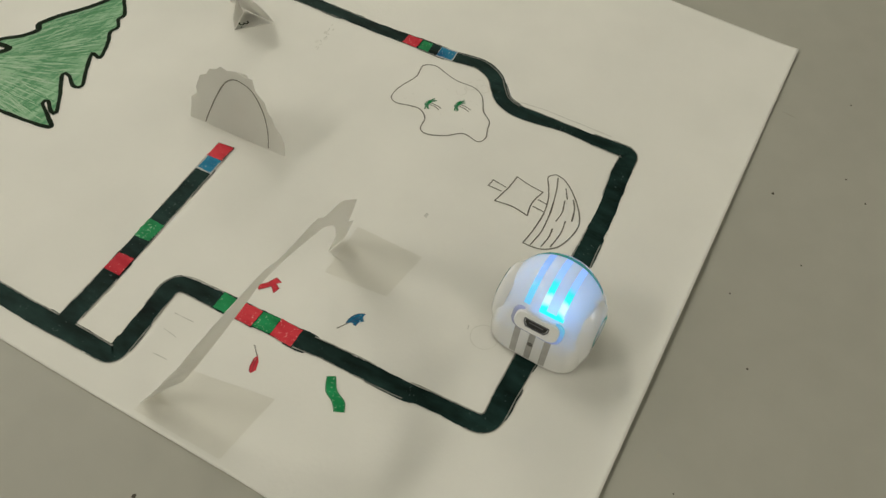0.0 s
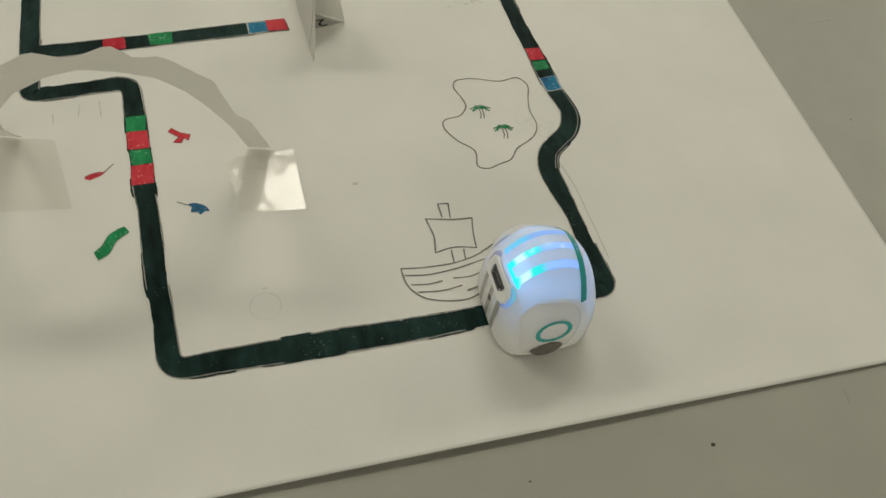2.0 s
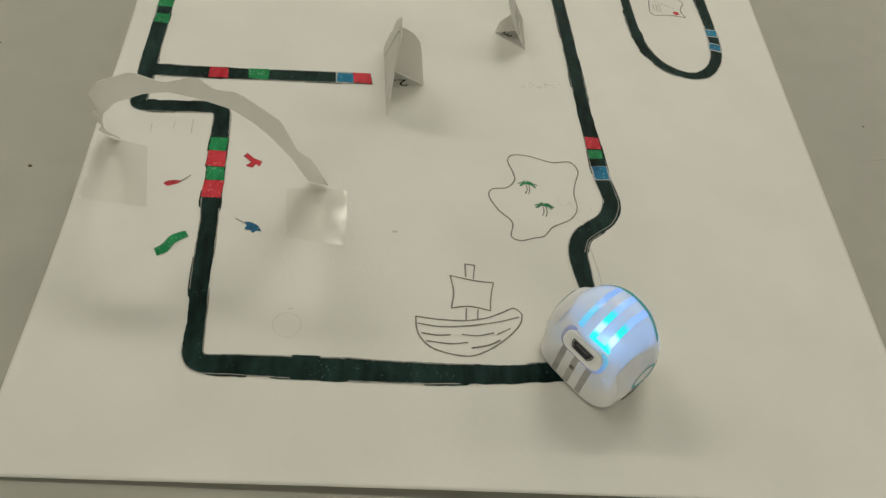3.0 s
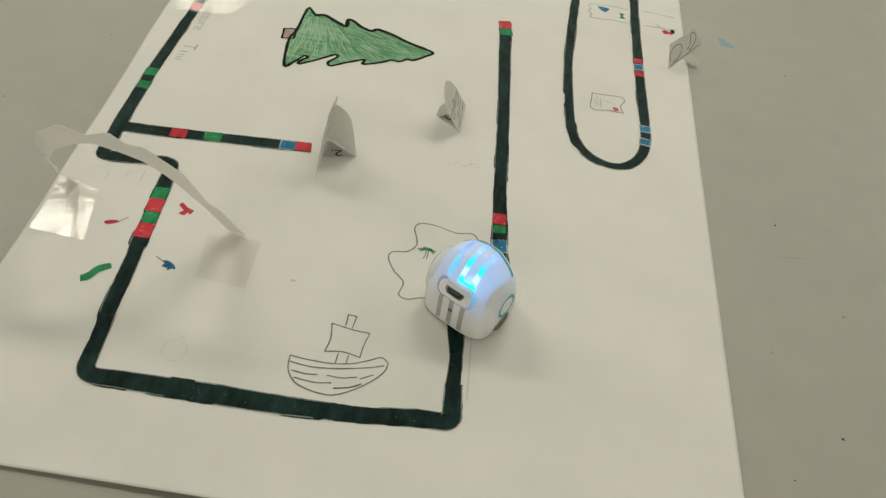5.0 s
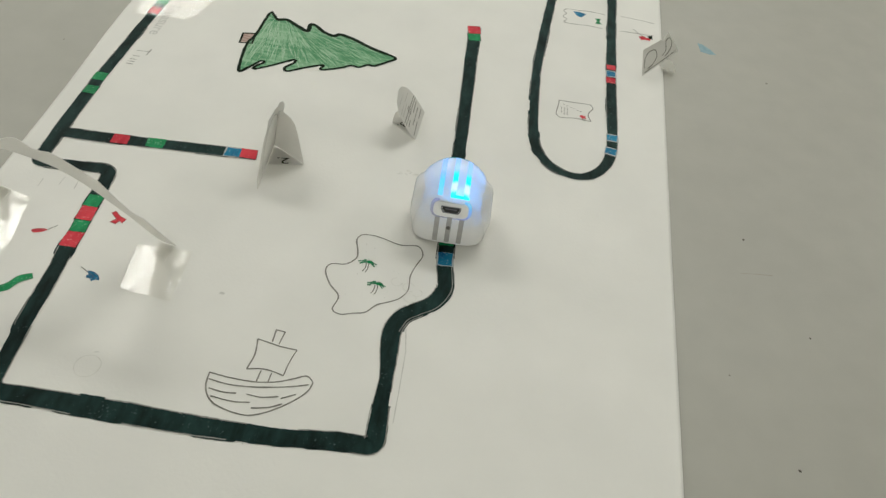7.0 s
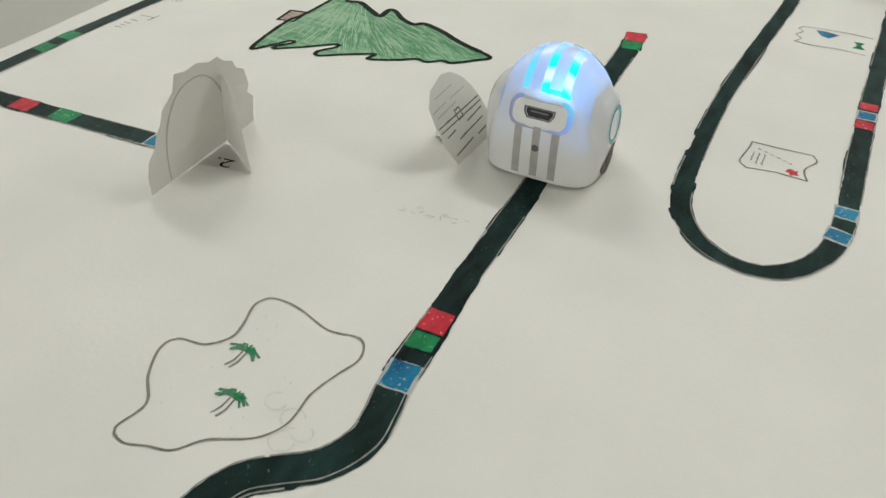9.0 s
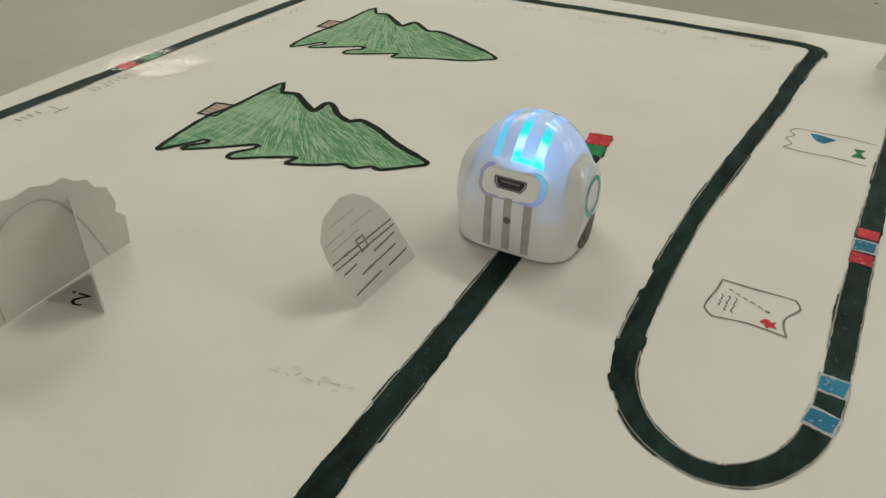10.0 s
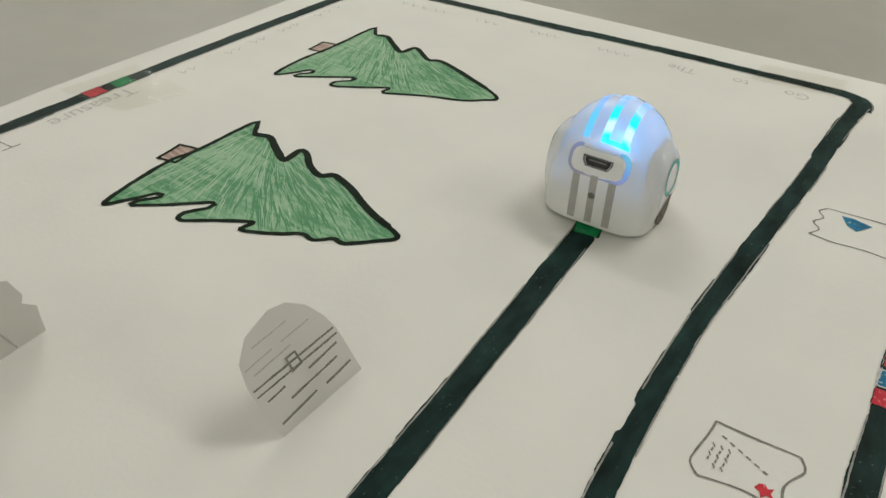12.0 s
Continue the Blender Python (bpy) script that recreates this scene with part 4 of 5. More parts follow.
def cave_twist(bm):
    """From the flat cut-out to the standing one, which leans more at one end than at the other."""
    a, b = Vector((102.2, 189.4, 0)) * MM, Vector((104.4, 149.2, 0)) * MM
    along = (b - a).normalized()
    aside = Vector((-along.y, along.x, 0))
    for v in bm.verts:
        lean = radians(-13 + 8 * v.co.x / 0.041)
        up = Vector((0, 0, math.cos(lean))) - aside * math.sin(lean)
        v.co = a + along * v.co.x + up * v.co.y + along.cross(up) * v.co.z + Vector((0, 0, 0.0004))
    return bm


def build_cave():
    cave = standing("paper_cave", "cut-paper cave mouth standing on a folded grey tab", "paper cutout")
    face = [(-0.3, 0), (0.2, 4.2), (0.6, 9.0), (3.4, 11.8), (3.0, 14.2), (5.2, 19.8), (8.2, 21.4), (9.8, 24.2), (12.6, 25.2), (15.2, 27.4), (18.0, 26.9), (22.0, 28.4), (26.0, 27.7), (29.2, 28.4), (30.2, 24.0), (34.0, 20.9), (35.2, 17.2), (36.6, 15.6), (38.0, 12.0), (40.4, 9.4), (41.6, 5.2), (41.4, 0)]
    bm = flat(face, -0.11, 0.22)
    bmesh.ops.subdivide_edges(bm, edges=bm.edges[:], cuts=2, use_grid_fill=True)
    front = part("face", cave_twist(bm), CARD, cave)
    line = smooth_line([(6.6, 0.6), (9.4, 7.5), (12.4, 14.0), (16.4, 21.0), (20.4, 24.4), (25.0, 24.8), (29.6, 22.6), (33.2, 16.5), (34.6, 9.0), (34.5, 0.8)], 1.0)
    part("mouth_line", cave_twist(ribbon(line, 0.5, 0.22, 0.05, 4, 1.0)), PENCIL, front, "pencil arch of the cave mouth")
    part("mouth_line", cave_twist(ribbon(line, 0.55, -0.22, 0.05, 4, 1.0)), SHOW_THROUGH, front, "mouth line showing faintly through the paper")
    tab = part("tab", flat([(104.0, 164.8), (119.0, 168.1), (104.8, 176.4)], 0.12, 0.22), CARD, cave, "white folded floor tab")
    mf = leaning((103.0, 177.6), (119.0, 168.2), 0)
    part("fin", cut([(0.2, 0.3), (18.5, 0.3), (17.0, 8.0), (15.6, 15.0), (14.2, 19.5), (11.5, 22.0), (7.0, 22.6), (4.4, 21.4), (2.4, 12.0)], mf), CARD, cave, "grey paper prop behind the cave face")
    letters("tab_number", "2.", 6.6, OUTLINE, tab, pose(0.1095, 0.1686, 0.0004, 0, 0, 188) @ Matrix.Diagonal((1.3, 0.85, 1, 1)), "pencilled number on the tab")


def build_chest():
    chest = standing("paper_chest", "cut-paper treasure chest lid with pencil planks, propped on a tab", "paper cutout")
    m = leaning((164.0, 198.0), (164.8, 219.9), -31)
    face = [(0, 0), (-1.4, 6.0), (-1.6, 12.0), (-0.8, 16.8), (2.8, 20.4), (9.4, 22.2), (13.6, 21.4), (17.4, 18.6), (20.0, 14.6), (21.4, 10.6), (22.3, 0.0)]
    front = part("face", cut(face, m), CARD, chest)
    planks = [[(-1.0, 10.8), (20.6, 12.6)], [(-0.9, 9.4), (20.8, 11.2)], [(0.6, 7.6), (5.2, 8.2)], [(1.0, 2.2), (10.8, 3.6)], [(5.2, 5.4), (18.4, 7.0)], [(13.4, 3.6), (20.8, 4.6)], [(11.4, 8.4), (19.8, 9.6)],
              [(1.8, 13.4), (11.6, 14.6)], [(0.6, 15.0), (7.6, 16.0)], [(4.0, 18.2), (13.0, 19.2)], [(10.0, 16.2), (17.6, 17.0)]]
    for i, p in enumerate(planks):
        p = [(x - (1.2 if i > 6 else 0.0), y - 1.3 * x / 21) for x, y in p]
        b = ribbon(p, 0.42 if i < 7 else 0.3, 0.0, 0.05, 30 + i, 1.0)
        b.transform(m @ Matrix.Translation((0, 0, 0.0002)))
        part("plank_line", b, PENCIL if i < 7 else FAINT, front, "pencil plank line on the chest")
    lock = ribbon([(8.0, 12.2), (10.4, 12.3), (10.6, 9.6), (8.2, 9.4)], 0.5, 0.0, 0.04, 44, 0.8, True)
    lock.transform(m @ Matrix.Translation((0, 0, 0.00024)))
    part("lock", lock, PENCIL, front, "pencil-drawn square lock")
    tab = part("tab", flat([(163.2, 199.2), (163.4, 212.0), (151.4, 208.4)], 0.1, 0.22), CARD, chest, "white folded floor tab")
    mf = leaning((163.6, 213.4), (151.4, 208.6), 0)
    part("fin", cut([(1.0, 0), (13.4, 0), (12.2, 5.5), (7.0, 9.0), (5.6, 9.2)], mf), CARD, chest, "paper prop behind the chest")
    letters("tab_number", "3.", 6.0, OUTLINE, tab, pose(0.1562, 0.2076, 0.0004, 0, 0, 236), "pencilled number on the tab")


def build_flag():
    flag = standing("paper_sign", "small folded paper sign with pencil shapes at the sheet's edge", "paper cutout")
    u, v = Vector((0.687, 0.664, 0.295)).normalized(), Vector((-0.56, 0.225, 0.797)).normalized()
    w = u.cross(v)
    m = Matrix(((u.x, v.x, w.x, 0.2744), (u.y, v.y, w.y, 0.2847), (u.z, v.z, w.z, 0.0003), (0, 0, 0, 1)))
    front = part("face", cut([(0, 0), (27.0, 0.3), (25.2, 13.0), (19.9, 10.2), (19.4, 11.6), (6.4, 12.4)], m), CARD, flag)
    for k, pts in enumerate(([(3.0, 3.4), (5.4, 7.6), (9.6, 9.6), (13.4, 8.4), (12.8, 5.2), (9.0, 2.6), (4.6, 2.0)], [(16.2, 3.6), (19.6, 5.2), (21.6, 9.4), (24.4, 9.8), (24.6, 6.4), (21.4, 3.6), (17.4, 2.4)], [(2.0, 1.0), (14.0, 1.2), (25.6, 1.6)])):
        b = ribbon(smooth_line(pts, 1.0), 0.4, 0.0, 0.05, 50 + k, 1.0)
        b.transform(m @ Matrix.Translation((0, 0, 0.0002)))
        part("pencil_shape", b, PENCIL, front)
    mf = leaning((284.5, 297.8), (292.6, 293.8), 0)
    part("fin", cut([(0, 0), (9.0, 0), (8.6, 3.0), (5.6, 5.6), (0, 5.2)], mf), CARD, flag, "paper prop behind the sign")
    # tall stand-up in the far corner
    tall = standing("paper_stand", "tall plain white folded paper standing in the far corner", "paper cutout")
    m = leaning((247.5, 414.0), (268.0, 398.0), -4)
    part("face", cut([(0, 0), (26, 0), (24, 38), (17, 44), (10, 30), (4, 12)], m), CARD, tall)
    mf = leaning((262.0, 403.0), (274.0, 420.0), 4)
    part("fin", cut([(0, 0), (18, 0), (12, 24), (0, 26)], mf), CARD, tall)


def build_loose_tape():
    for pts, lab in (([(1.0, 262.0), (31.0, 264.5), (38.0, 287.0), (4.0, 291.0)], "wrinkled clear sticky tape over the margin line"),
                     ([(188.0, 434.0), (218.2, 438.0), (218.4, 421.0), (188.4, 417.0)], "flat clear sticky tape across the top line")):
        ob = to_object("tape_piece", tape_strip(pts, 0.6, 0.22 if pts[0][0] < 5 else 0.04), TAPE)
        tagged(ob, lab, "sticky tape")
    ob = to_object("paper_scrap", flat([(236.5, 578.0), (270, 560), (330, 640), (250, 690)], -0.38, 0.3), PAPER)
    tagged(ob, "corner of another white paper sheet on the table", "paper sheet")


# ---- the robot ----
FRONT_L, BACK_L, HALF_W, WAIST, HIGH = 15.6, 13.2, 15.5, 12.0, 31.5
CROWN = 2.0


def squareness(z):
    """The plan is a box with rounded corners low down and nearly an ellipse near the top."""
    s = min(1.0, max(0.0, (z - 3) / 21))
    return 3.9 - 1.8 * s * s * (3 - 2 * s)


def half_length(x):
    return FRONT_L if x > 0 else BACK_L


def shell_half(z):
    """Scale of the plan outline at a height (mm)."""
    if z <= WAIST:
        k = (WAIST - z) / WAIST
        return 1.0 - 0.012 * k * k - 0.03 * max(0.0, 1 - z / 1.6) ** 2
    return max(0.0, 1 - ((z - WAIST) / (HIGH - WAIST)) ** CROWN) ** 0.5


def inside(x, y, z):
    k = shell_half(z)
    return z < HIGH and k > 1e-6 and abs(x / (half_length(x) * k)) ** squareness(z) + abs(y / (HALF_W * k)) ** squareness(z) < 1


def on_shell(origin, way, lift=0.0):
    lo, hi = 0.0, 40.0
    for _ in range(40):
        mid = (lo + hi) / 2
        p = origin + way * mid
        if p.z > 0.3 and inside(p.x, p.y, p.z):
            lo = mid
        else:
            hi = mid
    return origin + way * (lo + lift)


def shell_ribbon(points, width, across, lift=0.12, depth=0.0):
    """A band laid on the shell: points are (origin, way) rays, across the direction of its width."""
    bm = bmesh.new()
    rows = []
    for o, wv in points:
        r = []
        for s in (-0.5, -0.17, 0.17, 0.5):
            q = on_shell(o + across * (width * s), wv, lift)
            r.append(bm.verts.new(q * MM))
        rows.append(r)
    for a, b in zip(rows, rows[1:]):
        for i in range(3):
            bm.faces.new((a[i], b[i], b[i + 1], a[i + 1]))
    bmesh.ops.recalc_face_normals(bm, faces=bm.faces)
    for f in bm.faces:
        f.smooth = True
    return bm


def over_top(y, a0, a1, n=18):
    """Rays in the plane of one lengthwise stripe; angle 0 looks back, 90 up, 180 ahead."""
    out = []
    for i in range(n + 1):
        a = radians(a0 + (a1 - a0) * i / n)
        out.append((Vector((0, y, 12)), Vector((-math.cos(a), 0, math.sin(a)))))
    return out


def build_robot():
    robot = bpy.data.objects.new("line_robot", None)
    scene.collection.objects.link(robot)
    tagged(robot, "small white domed line-following toy robot with blue glowing stripes", "toy robot")
    # shell
    bm = bmesh.new()
    levels = [0.5, 0.8, 1.2, 1.7, 2.6, 4, 6, 8, 10, 11, 12] + [WAIST + (HIGH - WAIST) * math.sin(radians(a)) for a in (6, 12, 18, 24, 30, 36, 42, 48, 54, 60, 65, 70, 75, 79, 83, 86.5)]
    rings, n = [], 96
    for z in levels:
        k = shell_half(z)
        ring = []
        for i in range(n):
            a = 2 * math.pi * i / n
            c, s = math.cos(a), math.sin(a)
            e = 2 / squareness(z)
            ring.append(bm.verts.new((half_length(c) * k * math.copysign(abs(c) ** e, c) * MM, HALF_W * k * math.copysign(abs(s) ** e, s) * MM, z * MM)))
        rings.append(ring)
    for a, b in zip(rings, rings[1:]):
        for i in range(n):
            bm.faces.new((a[i], a[(i + 1) % n], b[(i + 1) % n], b[i]))
    tip = bm.verts.new((0, 0, HIGH * MM))
    for i in range(n):
        bm.faces.new((rings[-1][i], rings[-1][(i + 1) % n], tip))
    part("shell", bm, WHITE_SHELL, robot, "glossy white translucent plastic dome shell", True)
    bm = bmesh.new()
    ring = [bm.verts.new(on_shell(Vector((0, 0, 1.2)), Vector((math.cos(a * 0.09817), math.sin(a * 0.09817), 0)), -0.2) * MM) for a in range(64)]
    bm.faces.new(ring[::-1])
    part("underside", bm, DARK, robot, "dark underside plate")
    # added unseen baffle below the leds: keeps their glow out of the lower shell
    bm = bmesh.new()
    ring = [bm.verts.new(on_shell(Vector((0, 0, 11.5)), Vector((math.cos(a * 0.09817), math.sin(a * 0.09817), 0)), -1.7) * MM) for a in range(64)]
    bm.faces.new(ring)
    part("glow_baffle", bm, WHITE_PLATE, robot, "added unseen baffle that keeps the glow in the upper dome")
    # light inside the dome
    bm = bmesh.new()
    bmesh.ops.create_icosphere(bm, subdivisions=2, radius=1.5 * MM, matrix=Matrix.Translation((-6.5 * MM, -2.6 * MM, 23.5 * MM)))
    part("led", bm, LED_CORE, robot, "blue light inside the dome")
    bm = bmesh.new()
    bmesh.ops.create_icosphere(bm, subdivisions=2, radius=1.5 * MM, matrix=Matrix.Translation((2.5 * MM, -3.5 * MM, 21.5 * MM)))
    part("led", bm, LED_CORE, robot, "blue light inside the dome")
    # three light pipes over the top
    Y = Vector((0, 1, 0))
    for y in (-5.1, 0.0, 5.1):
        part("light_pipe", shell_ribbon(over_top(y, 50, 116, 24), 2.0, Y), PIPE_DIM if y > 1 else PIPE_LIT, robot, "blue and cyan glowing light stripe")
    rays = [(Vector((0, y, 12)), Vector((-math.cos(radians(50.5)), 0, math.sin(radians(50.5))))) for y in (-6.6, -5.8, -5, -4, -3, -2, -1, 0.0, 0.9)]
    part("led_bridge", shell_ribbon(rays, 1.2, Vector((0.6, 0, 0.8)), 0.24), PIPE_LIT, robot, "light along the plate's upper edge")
    # stripes down the back
    for y in (-4.9, 0.0, 4.9):
        rays = [(Vector((0, y, z)), Vector((-1, 0, 0))) for z in (1.6, 4, 7, 10, 12, 14, 15.5, 16.6)]
        part("back_stripe", shell_ribbon(rays, 2.0, Y, 0.1), CLEAR_GREY, robot, "grey clear stripe down the back")
    bm = bmesh.new()
    bmesh.ops.create_uvsphere(bm, u_segments=12, v_segments=8, radius=1.5 * MM, matrix=Matrix.Translation(on_shell(Vector((0, 0, 9.8)), Vector((-1, 0, 0)), -1.0) * MM))
    part("sensor", bm, SENSOR, robot, "round dark sensor in the back stripe", True)
    build_port(robot)
    # teal band across the front and rings on both sides
    X = Vector((1, 0, 0))
    rays = []
    for i in range(25):
        a = radians(37 + 106 * i / 24)
        rays.append((Vector((7.5, 0, 12)), Vector((0, -math.cos(a), math.sin(a)))))
    part("front_band", shell_ribbon(rays, 2.2, X, 0.16), TEAL, robot, "teal band across the front of the dome")
    for side in (-1, 1):
        def face(x, z, lift=0.0):
            """A point on the side housing, whose flat face leans in a little."""
            return Vector((x, side * (16.4 - 0.034 * max(0.0, z - 10) ** 1.25 - 0.14 * max(0.0, 9 - z) ** 1.15 + lift), z))
        bm = bmesh.new()
        rim = [(6.5, 1.2), (6.5, 5), (6.5, 9), (6.5, 12)] + [(6.5 * math.cos(radians(a)), 13.9 + 6.4 * math.sin(radians(a))) for a in range(0, 181, 15)] + [(-6.5, 12), (-6.5, 9), (-6.5, 5), (-6.5, 1.2)]
        rings = []
        for k, lift in ((1.42, -4.2), (1.30, -2.4), (1.18, -1.1), (1.05, -0.35), (0.94, -0.06), (0.84, 0.0)):
            rings.append([bm.verts.new(face(-0.6 + x * k, 11 + (z - 11) * (k if z > 11 else 1.0), lift) * MM) for x, z in rim])
        for p, q in zip(rings, rings[1:]):
            for i in range(len(rim) - 1):
                bm.faces.new((p[i], p[i + 1], q[i + 1], q[i]))
        half = len(rim) // 2
        for i in range(half - (0 if len(rim) % 2 else 1)):
            a, b, c, d = rings[-1][i], rings[-1][i + 1], rings[-1][-2 - i], rings[-1][-1 - i]
            bm.faces.new((a, b, c, d) if len({a, b, c, d}) == 4 else (a, b, d))
        bmesh.ops.recalc_face_normals(bm, faces=bm.faces)
        housing = part("side_housing", bm, WHITE_SHELL, robot, "raised white wheel housing", True)
        bm = bmesh.new()
        rows = []
        for i in range(33):
            a = 2 * math.pi * i / 32
            rows.append([bm.verts.new(face(-0.8 + r * math.cos(a), 14.7 + r * math.sin(a) * 0.97, 0.1) * MM) for r in (3.9, 4.55, 5.2)])
        for p, q in zip(rows, rows[1:]):
            for i in range(2):
                bm.faces.new((p[i], p[i + 1], q[i + 1], q[i]))
        bmesh.ops.recalc_face_normals(bm, faces=bm.faces)
        part("side_ring", bm, TEAL, housing, "teal ring on the side", True)
        # wheel, and a dark patch on the closed housing for its arch's shade
        bm = bmesh.new()
        rows = []
        for i in range(11):
            z = 1.0 + 8.2 * i / 10
            half_wide = 5.2 * max(0.0004, 1 - ((z - 1) / 8.2) ** 2) ** 0.5
            rows.append([bm.verts.new(face(-0.2 + half_wide * k / 4, z, 0.12) * MM) for k in range(-4, 5)])
        for p, q in zip(rows, rows[1:]):
            for i in range(8):
                bm.faces.new((p[i], p[i + 1], q[i + 1], q[i]))
        bmesh.ops.recalc_face_normals(bm, faces=bm.faces)
        part("wheel_arch", bm, RUBBER, housing, "dark patch standing for the shaded wheel opening")
        WHEELS.append(build_wheel(robot, side))
    return robot


WHEELS = []


def build_wheel(robot, side):
    """A rubber-tyred wheel with a ribbed rim; it stands a little out of the shell."""
    bm = bmesh.new()
    prof = [(4.6, -1.2), (4.85, -0.9), (4.85, 0.9), (4.6, 1.2), (3.6, 1.25), (3.3, 1.15), (0.4, 1.15)]
    n = 28
    rows = [[bm.verts.new((r * math.cos(2 * math.pi * i / n) * MM, h * side * MM, r * math.sin(2 * math.pi * i / n) * MM)) for r, h in prof] for i in range(n)]
    for i in range(n):
        a, b = rows[i], rows[(i + 1) % n]
        for j in range(len(prof) - 1):
            bm.faces.new((a[j], a[j + 1], b[j + 1], b[j]))
    bmesh.ops.recalc_face_normals(bm, faces=bm.faces)
    wheel = part("wheel", bm, RUBBER, robot, "dark rubber wheel")
    hub = bmesh.new()
    bmesh.ops.create_cone(hub, cap_ends=True, segments=20, radius1=2.6 * MM, radius2=2.3 * MM, depth=0.5 * MM,
                          matrix=Matrix.Translation((0, side * 1.3 * MM, 0)) @ Matrix.Rotation(radians(-90 * side), 4, "X"))
    part("rim", hub, RUBBER, wheel, "dark ribbed rim")
    wheel.location = (-0.2 * MM, side * 14.6 * MM, 4.85 * MM)
    return wheel


def build_port(robot):
    """The raised rounded plate with the charging socket, and the clear rim round it."""
    def rounded(hw, hh, r, n=6):
        out = []
        for cx, cy, a0 in ((hw - r, hh - r, 0), (-hw + r, hh - r, 90), (-hw + r, -hh + r, 180), (hw - r, -hh + r, 270)):
            out += [(cx + r * math.cos(radians(a0 + 90 * i / n)), cy + r * math.sin(radians(a0 + 90 * i / n))) for i in range(n + 1)]
        return out
    tilt = radians(19)
    centre = on_shell(Vector((0, 0, 12)), Vector((-math.cos(radians(29.5)), 0, math.sin(radians(29.5)))), -0.5)
    out = Vector((-math.cos(tilt), 0, math.sin(tilt)))
    up = Vector((math.sin(tilt), 0, math.cos(tilt)))
    side = Vector((0, 1, 0))

    def plate(outline, d0, d1, shrink=0.0):
        bm = bmesh.new()
        rings = []
        for d, k in ((d0, 1.0), (d1 - 0.35, 1.0), (d1, 0.94 - shrink)):
            rings.append([bm.verts.new((centre + side * (x * k) + up * (y * k) + out * d) * MM) for x, y in outline])
        m = len(outline)
        for a, b in zip(rings, rings[1:]):
            for i in range(m):
                bm.faces.new((a[i], a[(i + 1) % m], b[(i + 1) % m], b[i]))
        bm.faces.new(rings[-1])
        bmesh.ops.recalc_face_normals(bm, faces=bm.faces)
        return bm
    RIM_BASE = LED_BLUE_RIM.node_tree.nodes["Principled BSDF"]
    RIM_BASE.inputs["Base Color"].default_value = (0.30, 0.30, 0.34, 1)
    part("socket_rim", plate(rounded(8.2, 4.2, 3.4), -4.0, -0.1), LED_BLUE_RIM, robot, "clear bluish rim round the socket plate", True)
    port = part("socket_plate", plate(rounded(7.0, 3.2, 2.4), -3.5, 0.75), WHITE_PLATE, robot, "raised white plate with the charging socket")
    mouth = [(-3.6, 1.25), (3.6, 1.25), (3.6, 0.1), (2.7, -1.05), (-2.7, -1.05), (-3.6, 0.1)]

    def frame_of(outline, wide, d0, d1):
        """A thin collar that follows an outline."""
        bm = bmesh.new()
        m = len(outline)
        rings = [[bm.verts.new((centre + side * (x * k) + up * (0.1 + (y - 0.1) * h) + out * d) * MM) for x, y in outline]
                 for k, h, d in ((1 + wide, 1 + 2.4 * wide, d0), (1 + wide, 1 + 2.4 * wide, d1), (1, 1, d1), (0.98, 0.97, d0))]
        for p, q in zip(rings, rings[1:]):
            for i in range(m):
                bm.faces.new((p[i], p[(i + 1) % m], q[(i + 1) % m], q[i]))
        bmesh.ops.recalc_face_normals(bm, faces=bm.faces)
        return bm
    # no hollow is cut: the socket's inner shade is this slab's dark colour
    part("socket_mouth", plate(mouth, 0.2, 0.80), DARK, port, "dark slab standing for the shaded charging socket hollow")
    part("socket_collar", frame_of(mouth, 0.10, 0.4, 1.0), STEEL, port, "thin metal collar of the socket")
    tongue = bmesh.new()
    v = [tongue.verts.new((centre + side * x + up * y + out * 0.86) * MM) for x, y in ((-2.3, 0.25), (2.3, 0.25), (2.3, 0.62), (-2.3, 0.62))]
    tongue.faces.new(v)
    part("socket_tongue", tongue, STEEL, port)


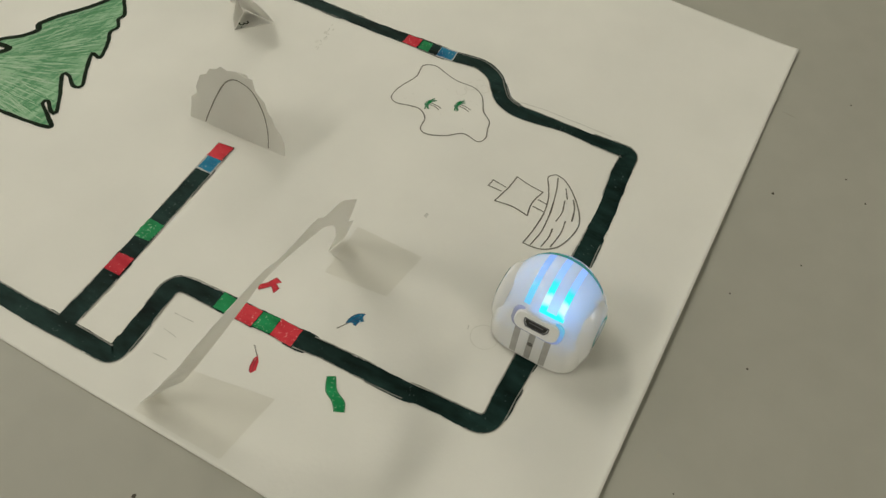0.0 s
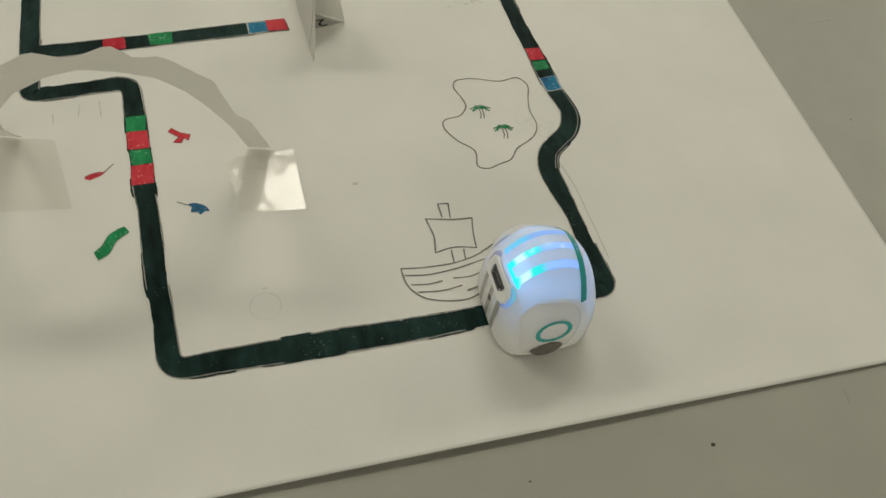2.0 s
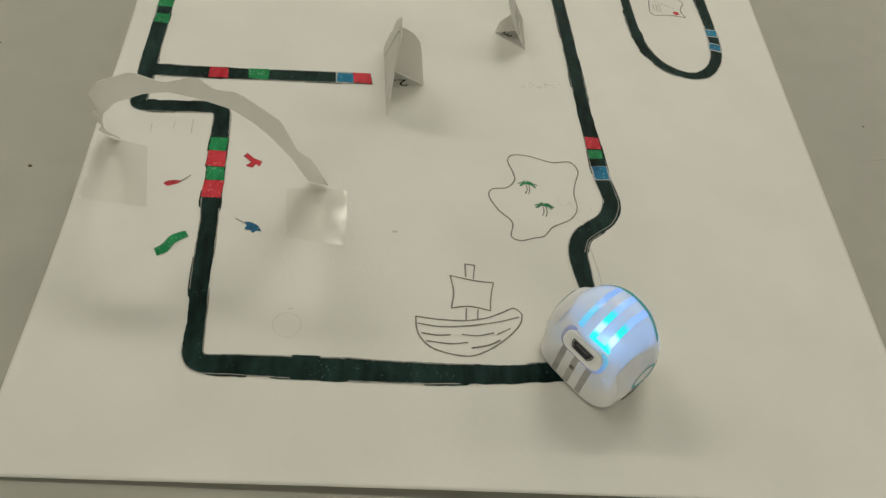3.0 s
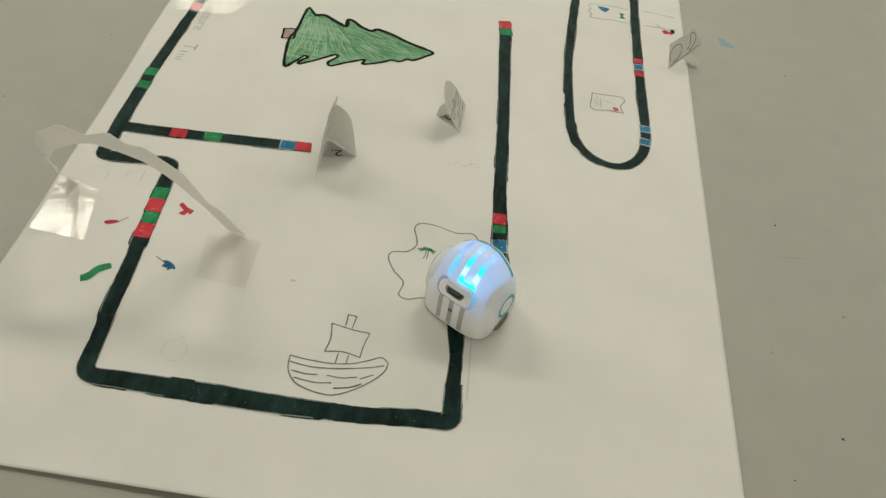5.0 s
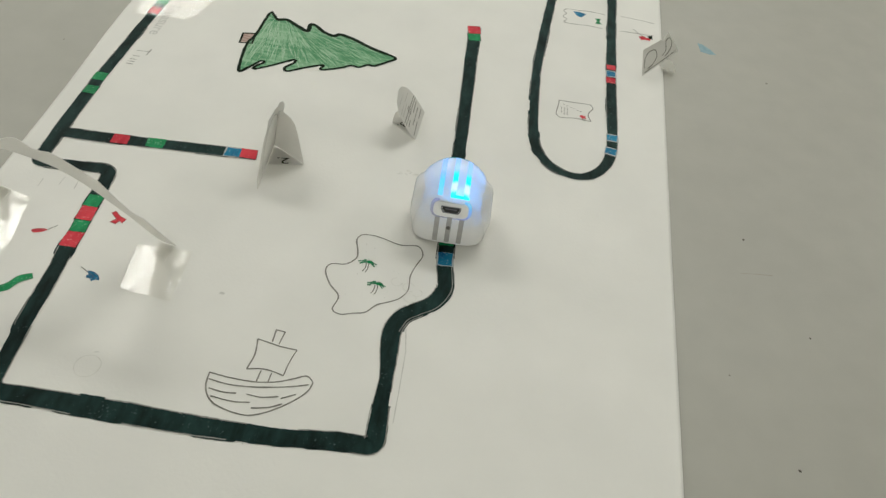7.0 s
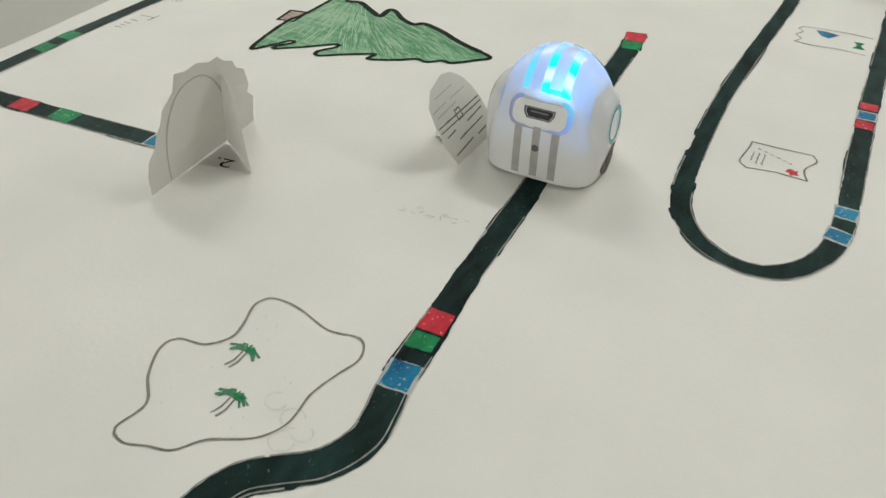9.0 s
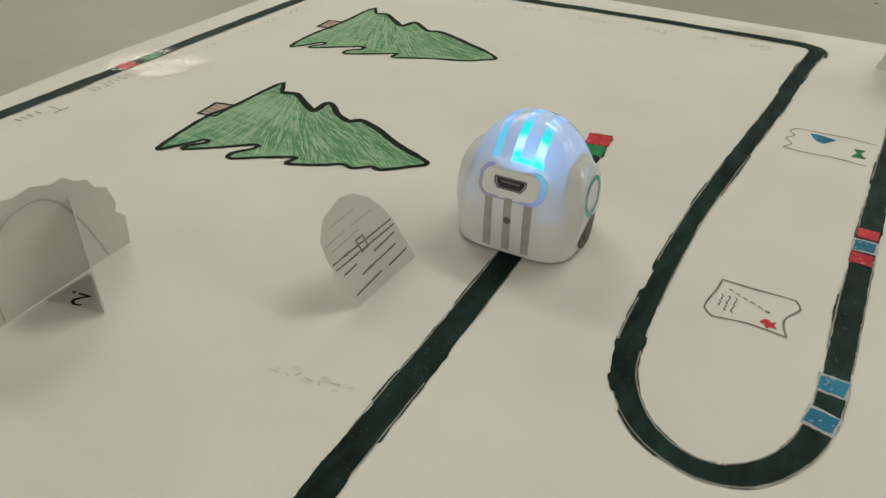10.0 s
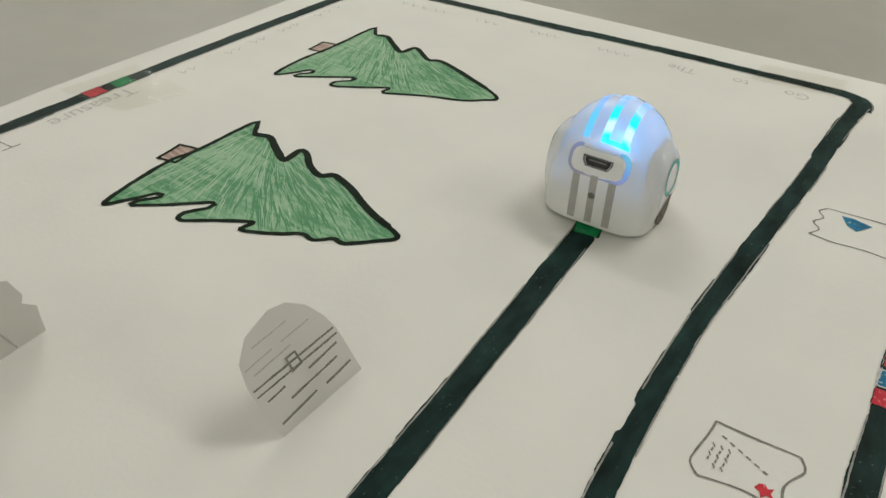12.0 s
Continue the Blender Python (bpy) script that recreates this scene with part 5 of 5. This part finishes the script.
WHITE_PLATE = grained("white_plate_plastic", (0.84, 0.85, 0.87), (0.88, 0.88, 0.90), 40, 0.25, spec=0.5)
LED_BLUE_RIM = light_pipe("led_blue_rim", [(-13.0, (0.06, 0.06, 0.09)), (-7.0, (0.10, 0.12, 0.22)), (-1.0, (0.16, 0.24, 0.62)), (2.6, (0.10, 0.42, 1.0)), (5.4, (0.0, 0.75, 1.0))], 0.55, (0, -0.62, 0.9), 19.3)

# ---- the robot's way: seconds, place on the sheet in mm, heading in degrees from +x ----
WAY = [(0, 88.9, 36.0, -1), (0.5, 104.0, 36.1, -1.5), (1, 119.6, 35.7, -2), (1.5, 134.4, 36.9, -1), (2, 149.7, 37.4, 0.5), (2.5, 163.8, 39.2, 6), (3, 172.6, 44.2, 40), (3.2, 174.0, 48.0, 60),
       (3.6, 175.4, 58.0, 88), (4.2, 174.4, 74.0, 94), (4.8, 175.0, 89.2, 71), (5, 177.4, 92.6, 59), (5.5, 185.0, 104.0, 62), (6, 187.1, 117.1, 84), (6.5, 187.4, 132.1, 89), (7.2, 186.4, 155.3, 92), (7.9, 185.2, 178.4, 92),
       (8.5, 183.7, 198.3, 91.5), (9, 183.4, 214.2, 91.5), (9.5, 183.0, 229.7, 92), (10, 181.9, 245.8, 92), (10.5, 181.3, 261.7, 92), (11, 181.0, 277.6, 92), (11.5, 180.5, 293.3, 92), (12, 179.9, 308.7, 91.5)]


build_room()
build_lamps()
build_table()
SHEET_OB = build_sheet()
build_track(SHEET_OB)
build_drawings(SHEET_OB)
build_arch()
build_cave()
build_chest()
build_flag()
build_loose_tape()
build_chair()
ROBOT = build_robot()


def motions():
    walk(ROBOT, [(t, pose(x * MM, y * MM, 0.00015, 0, 0, h)) for t, x, y, h in WAY])
    times = [w[0] for w in WAY]
    run = [0.0]
    for a, b in zip(WAY, WAY[1:]):
        run.append(run[-1] + math.dist(a[1:3], b[1:3]))
    for wheel in WHEELS:
        p = wheel.location.copy()
        rows = []
        for i in range(61):
            t = 0.2 * i
            rows.append((t, Matrix.Translation(p) @ pose(0, 0, 0, 0, math.degrees(float(np.interp(t, times, run)) / 4.85))))
        walk(wheel, rows)


motions()
